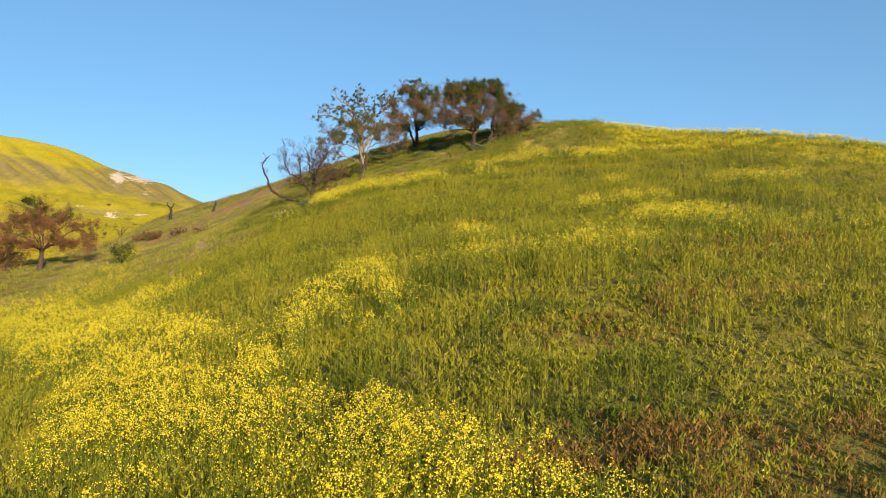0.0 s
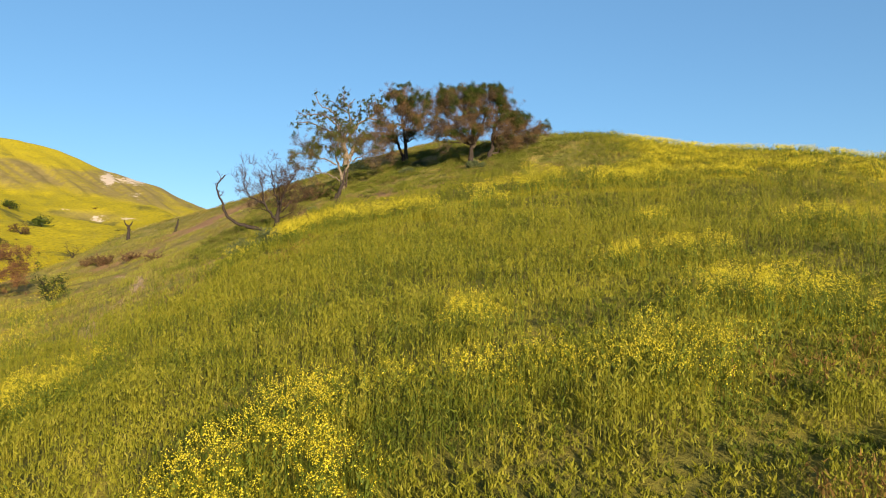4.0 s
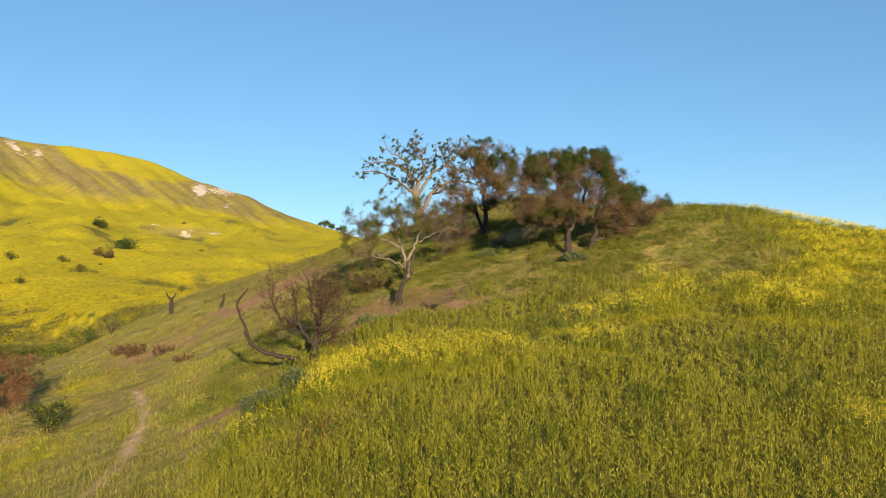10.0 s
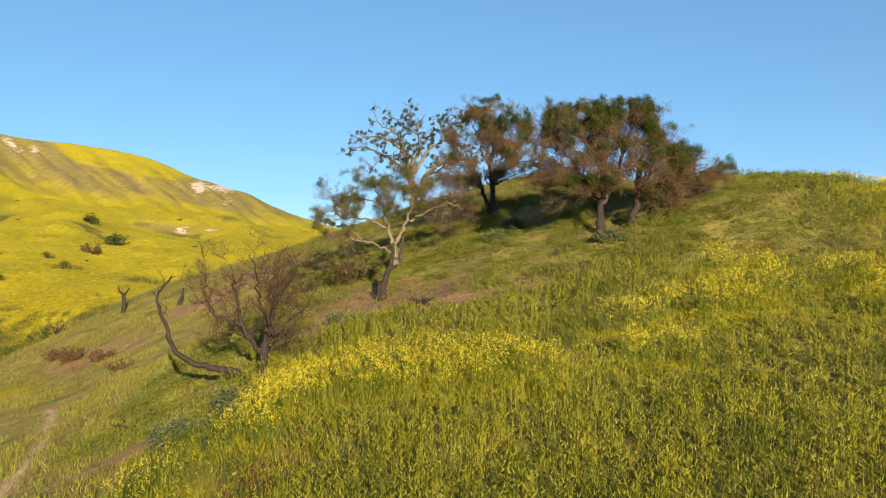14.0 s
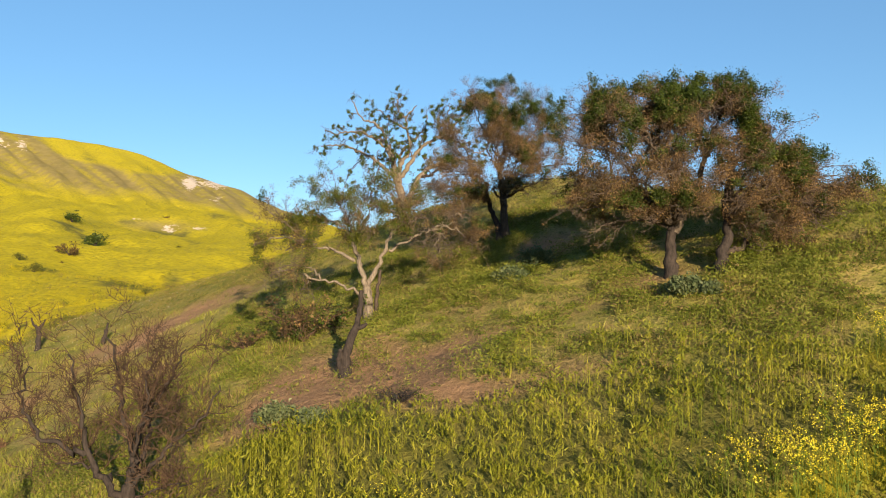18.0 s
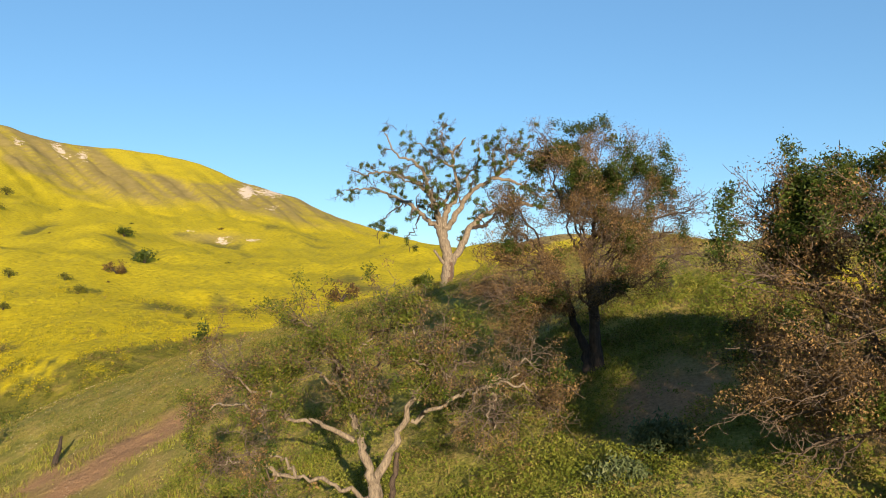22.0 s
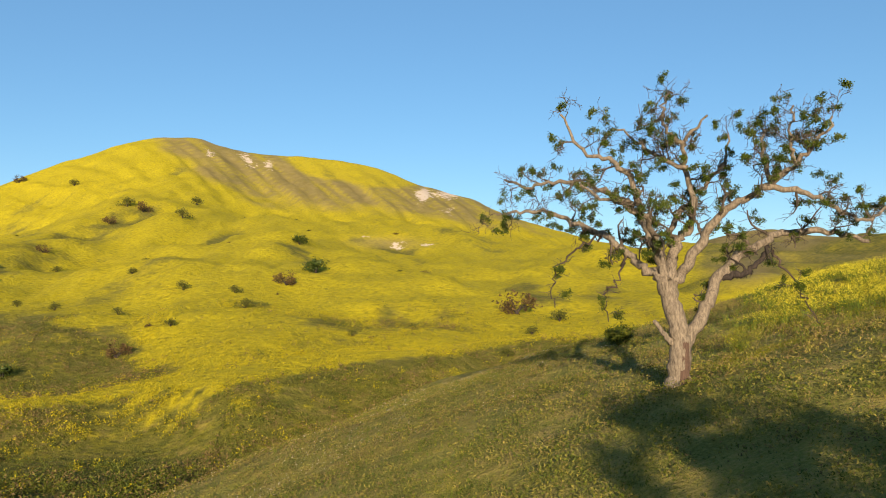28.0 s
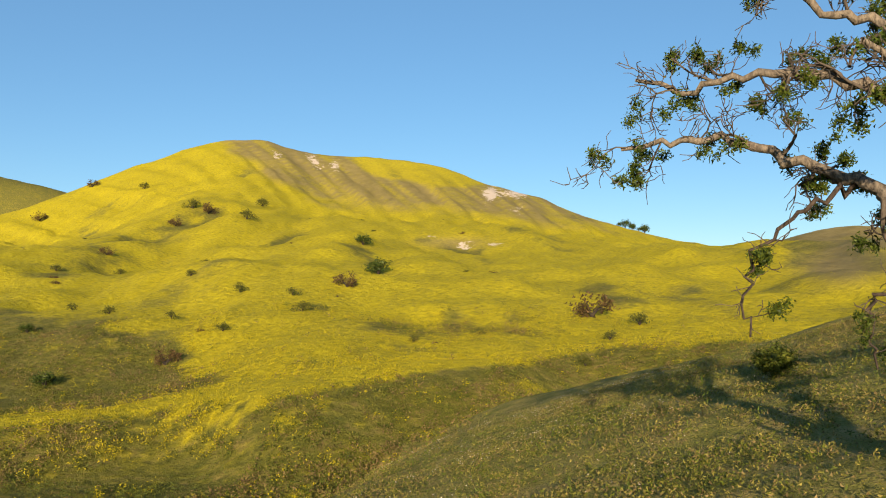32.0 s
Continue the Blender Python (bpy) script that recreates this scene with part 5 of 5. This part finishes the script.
def rust_field(x, y):
    """Low, rusty dry growth in the foreground and thin brown swathes above it."""
    r = 1.1 * spot(x, y, 4.0, 18.2, 3.4, 1.3) + 1.0 * spot(x, y, 9.5, 18.0, 2.6, 1.3) + 0.9 * spot(x, y, 0.6, 17.6, 2.2, 1.0) + 1.1 * spot(x, y, 7.5, 14.2, 5, 1.6)
    r = r + 0.45 * spot(x, y, 9.5, 29, 3.5, 2.0) + 0.4 * spot(x, y, 4.5, 26.5, 3, 1.5) + 0.5 * spot(x, y, 13, 36, 5, 2) + 0.5 * spot(x, y, -9.0, 68.5, 1.5, 3.0)
    return np.clip(r * (0.4 + 1.2 * wave(x, y, 1.1, 13, 3)), 0, 1)


def meadow_height(x, y):
    """Rank growth stands in swathes with low gaps between them."""
    swathe = wave(x * 0.75, y * 1.25, 3.2, 60, 3)
    gap = smooth01(wave(x * 0.8, y * 1.2, 2.0, 66, 3), 0.38, 0.56)
    smooth_zone = np.clip(spot(x, y, 0, 62, 22, 11) + 0.7 * spot(x, y, -9, 50, 6, 12), 0, 1)
    h = (0.32 + 0.95 * smooth01(swathe, 0.3, 0.7)) * (0.3 + 0.7 * gap)
    h = h * (1 - smooth_zone) + smooth_zone * (0.62 + 0.3 * swathe + 0.12 * gap)
    crest = smooth01(y + 0.9 * x, 90, 104) * smooth01(x, 6, 14)
    return h * (1 - 0.5 * crest) * (1 - 0.6 * rust_field(x, y))


def ground_cover():
    rng = np.random.default_rng(77)
    # leafy clumps under the oaks
    x, y = scatter(rng, 42000, -20, 18, 77, 110)
    clump = wave(x, y, 1.7, 62, 3)
    soil = np.maximum(dirt_field(x, y), 0.85 * smooth01(wave(x, y, 2.4, 68, 3), 0.6, 0.72))
    keep = rng.random(len(x)) < short_field(x, y) * (1 - 0.93 * soil) * (0.2 + 0.85 * smooth01(clump, 0.32, 0.54)) * (1 - 0.45 * smooth01(-x, 8, 14))
    x, y, clump = x[keep], y[keep], clump[keep]
    n = len(x)
    h = (0.10 + 0.42 * smooth01(clump, 0.4, 0.7)) * rng.uniform(0.6, 1.2, n)
    kind = rng.random(n) + 0.8 * (wave(x, y, 3.5, 63, 3) - 0.5)
    for sel, name, mat, label in ((kind < 0.62, "herbs", HERB, "leafy light green herbs under the oaks"), ((kind >= 0.62) & (kind < 0.9), "rank_herbs", RANK, "darker green leafy herbs under the oaks"), (kind >= 0.9, "dry_herbs", TAN, "tan and reddish dry herbs under the oaks")):
        c = np.stack((x[sel], y[sel], ground_z(x[sel], y[sel])), -1)
        c = np.repeat(c, 28, axis=0)
        hh = np.repeat(h[sel] * 1.15, 28)
        q = rng.random(len(c))
        c = c + np.stack((rng.normal(0, 0.14, len(c)), rng.normal(0, 0.14, len(c)), hh * q), -1)
        stuff_mesh(name, leaf_cloud(c, 1, 0.02, 0.041, rng), mat, label, "grass")
    # short turf down the valley side, granular herbs on the shoulder
    x, y = scatter(rng, 620000, -52, 16, 62, 176)
    clump = wave(x, y, 1.5, 62, 3)
    keep = rng.random(len(x)) < np.clip(short_field(x, y), 0, 1) * (1 - 0.95 * dirt_field(x, y)) * (0.3 + 0.8 * smooth01(clump, 0.35, 0.6)) * np.clip(1.15 - np.abs(x + 16) / 44 - np.clip(y - 145, 0, 60) / 60, .1, 1) * (1 - 0.95 * (x > -12) * (y < 108)) * np.where(y + 0.35 * x > 108, 0.62, 1.3)
    x, y, clump = x[keep], y[keep], clump[keep]
    z = ground_z(x, y)
    kind = rng.random(len(x)) + 0.9 * (wave(x, y, 7, 63, 3) - 0.5)
    h = 0.06 + 0.3 * smooth01(clump, 0.36, 0.72)
    back = y + 0.35 * x > 108
    for sel, name, mat, label in (((kind < 0.6) & ~back, "turf", TURF, "short light green turf on the hillside"), ((kind >= 0.6) & ~back, "dry_turf", TAN, "short tan dry grass on the hillside")):
        blades(name, x[sel], y[sel], h[sel] * rng.uniform(.6, 1.2, sel.sum()), rng.uniform(0.025, 0.05, sel.sum()), mat, rng, 0.4, 0, label, "grass")
    for sel, name, mat, label in (((kind < 0.25) & back, "green_herbs", RANK, "short green herbs on the shoulder of the hill"), ((kind >= 0.25) & (kind < 0.7) & back, "shoulder_herbs", OLIVE_HERB, "short olive herbs on the shoulder of the hill"), ((kind >= 0.7) & back, "tan_herbs", TAN, "short tan dry herbs on the shoulder of the hill")):
        c = np.stack((x[sel], y[sel], z[sel] + h[sel] * rng.uniform(0.1, 1, sel.sum())), -1)
        stuff_mesh(name, leaf_cloud(c, 3, 0.07, 0.047, rng), mat, label, "grass")


def mustard_plants():
    rng = np.random.default_rng(78)
    x, y = scatter(rng, 190000, -44, 50, 11, 168)
    m = mustard_field(x, y)
    bare = np.maximum(dirt_field(x, y), 0.95 * short_field(x, y) * (y < 135))
    crest = smooth01(x, 10, 18) * (y + 0.9 * x > 88)
    keep = rng.random(len(x)) < (smooth01(m, 0.14, 0.7) * 0.85 + 0.006) * (1 - bare) * np.maximum(0.25 + 0.7 * in_view(x, y), 0.75 * crest) * ((x < 14) | (y + 0.9 * x < 111))
    x, y, m = x[keep], y[keep], m[keep]
    n = len(x)
    low = smooth01(x, 4, 12) * smooth01(y + 0.9 * x, 86, 97)
    H = (rng.uniform(0.6, 1.0, n) + 0.42 * m) * (1 - 0.6 * low) * (1 - 0.45 * smooth01(y, 126, 136))
    stuff_mesh("mustard_stems", sheaves(x, y, H * 0.95, rng, 3, 2, 0.24, 1.2), STEM, "upright green mustard stems and leaves", "wildflowers")
    heads = np.clip((1.6 + 8.5 * m) * rng.uniform(.6, 1.3, n) * (1 - 0.45 * smooth01(y, 100, 125)) * (1 - 0.3 * smooth01(x, 16, 26)), 1, 10).astype(int)
    i = np.repeat(np.arange(n), heads)
    g = len(i)
    s = rng.uniform(0, 1, g) ** 0.6
    rad = 0.07 + 0.14 * np.sin(math.pi * np.clip(s, 0, 0.92))
    c = np.stack((x[i] + rng.normal(0, 1, g) * rad, y[i] + rng.normal(0, 1, g) * rad, ground_z(x, y)[i] + H[i] * (0.55 + 0.55 * s)), -1)
    c = np.repeat(c, 6, axis=0)
    k = len(c)
    c = c + rng.normal(0, 1, (k, 3)) * np.array((0.033, 0.033, 0.05))
    a = rng.normal(0, 1, (k, 3))
    a /= np.linalg.norm(a, axis=1)[:, None]
    b = np.cross(a, rng.normal(0, 1, (k, 3)))
    b /= np.linalg.norm(b, axis=1)[:, None] + 1e-9
    size = rng.uniform(0.010, 0.020, (k, 1)) * np.repeat(0.78 + (0.24 + 0.16 * smooth01(y, 60, 68)[i]) * m[i] + 0.3 * smooth01(40 - y, 0, 10)[i], 6)[:, None]
    v = np.stack((c + a * size, c - a * size * .6 + b * size * .9, c - a * size * .6 - b * size * .9), 1).reshape(-1, 3)
    stuff_mesh("mustard_flowers", v, FLOWER, "small bright yellow mustard flowers", "wildflowers")


def far_growth():
    """Coarser growth on the slopes across the valley and along the ridge."""
    rng = np.random.default_rng(79)
    n = 200000
    a = np.radians(rng.uniform(-6, 60, n))
    r = np.where(rng.random(n) < 0.55, rng.uniform(45, 190, n), 120 + 190 * rng.random(n))
    x, y = HUB[0] - r * np.sin(a), HUB[1] + r * np.cos(a)
    keep = ((ground_z(x, y) > near_hill(x, y) + 0.9) | (x < -45)) & (np.abs(x + 20) + np.abs(y - 100) > 40) & (rng.random(n) < 1.35 - smooth01(r, 150, 300))
    x, y, r = x[keep], y[keep], r[keep]
    m = far_mustard(x, y, ground_z(x, y))
    lump = wave(x, y, 4.5, 70, 3)
    h = (0.08 + 0.75 * lump ** 2) * rng.uniform(.5, 1.2, len(x)) * (0.5 + r / 900)
    w = rng.uniform(.05, .11, len(x)) * (0.45 + r / 260)
    pick = rng.random(len(x))
    yel = pick < m * 0.85 + 0.03
    dry = (~yel) & (wave(x, y, 16, 71, 3) > 0.55) & (rng.random(len(x)) < .7)
    grn = (~yel) & (~dry)
    for sel, name, mat, label in ((yel, "far_mustard", BLOOM, "sheets of yellow mustard across the valley"), (dry, "far_dry_grass", BROWN_SCRUB, "dry brown growth across the valley"), (grn, "far_grass", SCRUB, "green growth across the valley")):
        blades(name, x[sel], y[sel], h[sel], w[sel], mat, rng, 0.3, 0, label, "wildflowers" if mat == BLOOM else "grass")


def leafy_undergrowth():
    """Bushy lumps on the far bank."""
    rng = np.random.default_rng(82)
    n = 34000
    a, r = np.radians(rng.uniform(5, 62, n)), rng.uniform(50, 250, n)
    x, y = HUB[0] - r * np.sin(a), HUB[1] + r * np.cos(a)
    z = ground_z(x, y)
    wild = np.maximum(scrub_shade_field(x, y, z), 0.0)
    keep = ((z > near_hill(x, y) + 1.0) | (x < -46)) & (wave(x, y, 8, 65, 3) > 0.4) & (np.hypot(x + 20, y - 100) > 40) & (rng.random(n) < 0.12 + wild)
    x, y, z = x[keep], y[keep], z[keep]
    m = far_mustard(x, y, z)
    tint = rng.random(len(x)) * 0.5 + wave(x, y, 9, 69, 3) * 0.75
    yel = rng.random(len(x)) < m * 0.75 + 0.05 + 0.55 * spot(np.degrees(np.arctan2(HUB[0] - x, y - HUB[1])), np.hypot(x - HUB[0], y - HUB[1]), 43, 132, 6, 11)
    dry = ~yel & (tint > 0.68)
    for sel, name, mat, label in ((yel, "bank_mustard", BLOOM, "clumps of mustard on the far bank"), (dry, "bank_brush", BROWN_SCRUB, "low reddish-brown brush on the far bank"), (~yel & ~dry, "bank_shrubs", BANK_GREEN, "low green growth on the far bank")):
        c = np.stack((x[sel], y[sel], z[sel] + rng.uniform(.1, .7, sel.sum())), -1)
        stuff_mesh(name, leaf_cloud(c, 13, 0.36, 0.17, rng), mat, label, "undergrowth")


def bank_bushes():
    """Dark bushes at the foot of the far bank."""
    rng = np.random.default_rng(83)
    n = 5200
    a, r = np.radians(rng.uniform(33, 64, n)), rng.uniform(58, 122, n)
    x, y = HUB[0] - r * np.sin(a), HUB[1] + r * np.cos(a)
    keep = (wave(x, y, 7, 67, 2) > 0.5) & (x < -46) & (rng.random(n) < 1.5 - r / 110)
    x, y = x[keep], y[keep]
    c = np.stack((x, y, ground_z(x, y) + rng.uniform(.1, .9, len(x))), -1)
    v = leaf_cloud(c, 14, 0.28, 0.12, rng)
    tagged(mesh_from("bank_bushes", v, np.arange(len(v)), np.full(len(v) // 3, 3), LEAF_GREEN), "dark green bushes at the foot of the far bank", "undergrowth", kind="stuff")


def white_flowers():
    rng = np.random.default_rng(80)
    x, y = scatter(rng, 60000, -52, -16, 106, 178)
    f = smooth01(wave(x, y, 6, 90, 3), 0.5, 0.7) * (near_hill(x, y) > 17) * smooth01(-x - 17, 0, 8)
    keep = rng.random(len(x)) < f * 0.16
    x, y = x[keep], y[keep]
    m, t, b = material("white_petals", 0.7, 0.2)
    b.inputs["Base Color"].default_value = (0.52, 0.44, 0.34, 1)
    blades("white_flowers", x, y, rng.uniform(.025, .05, len(x)), rng.uniform(.025, .055, len(x)), m, rng, 0.8, 0.24, "small white flower heads in dry grass", "wildflowers")


meadow()
ground_cover()
mustard_plants()
far_growth()
leafy_undergrowth()
bank_bushes()
white_flowers()
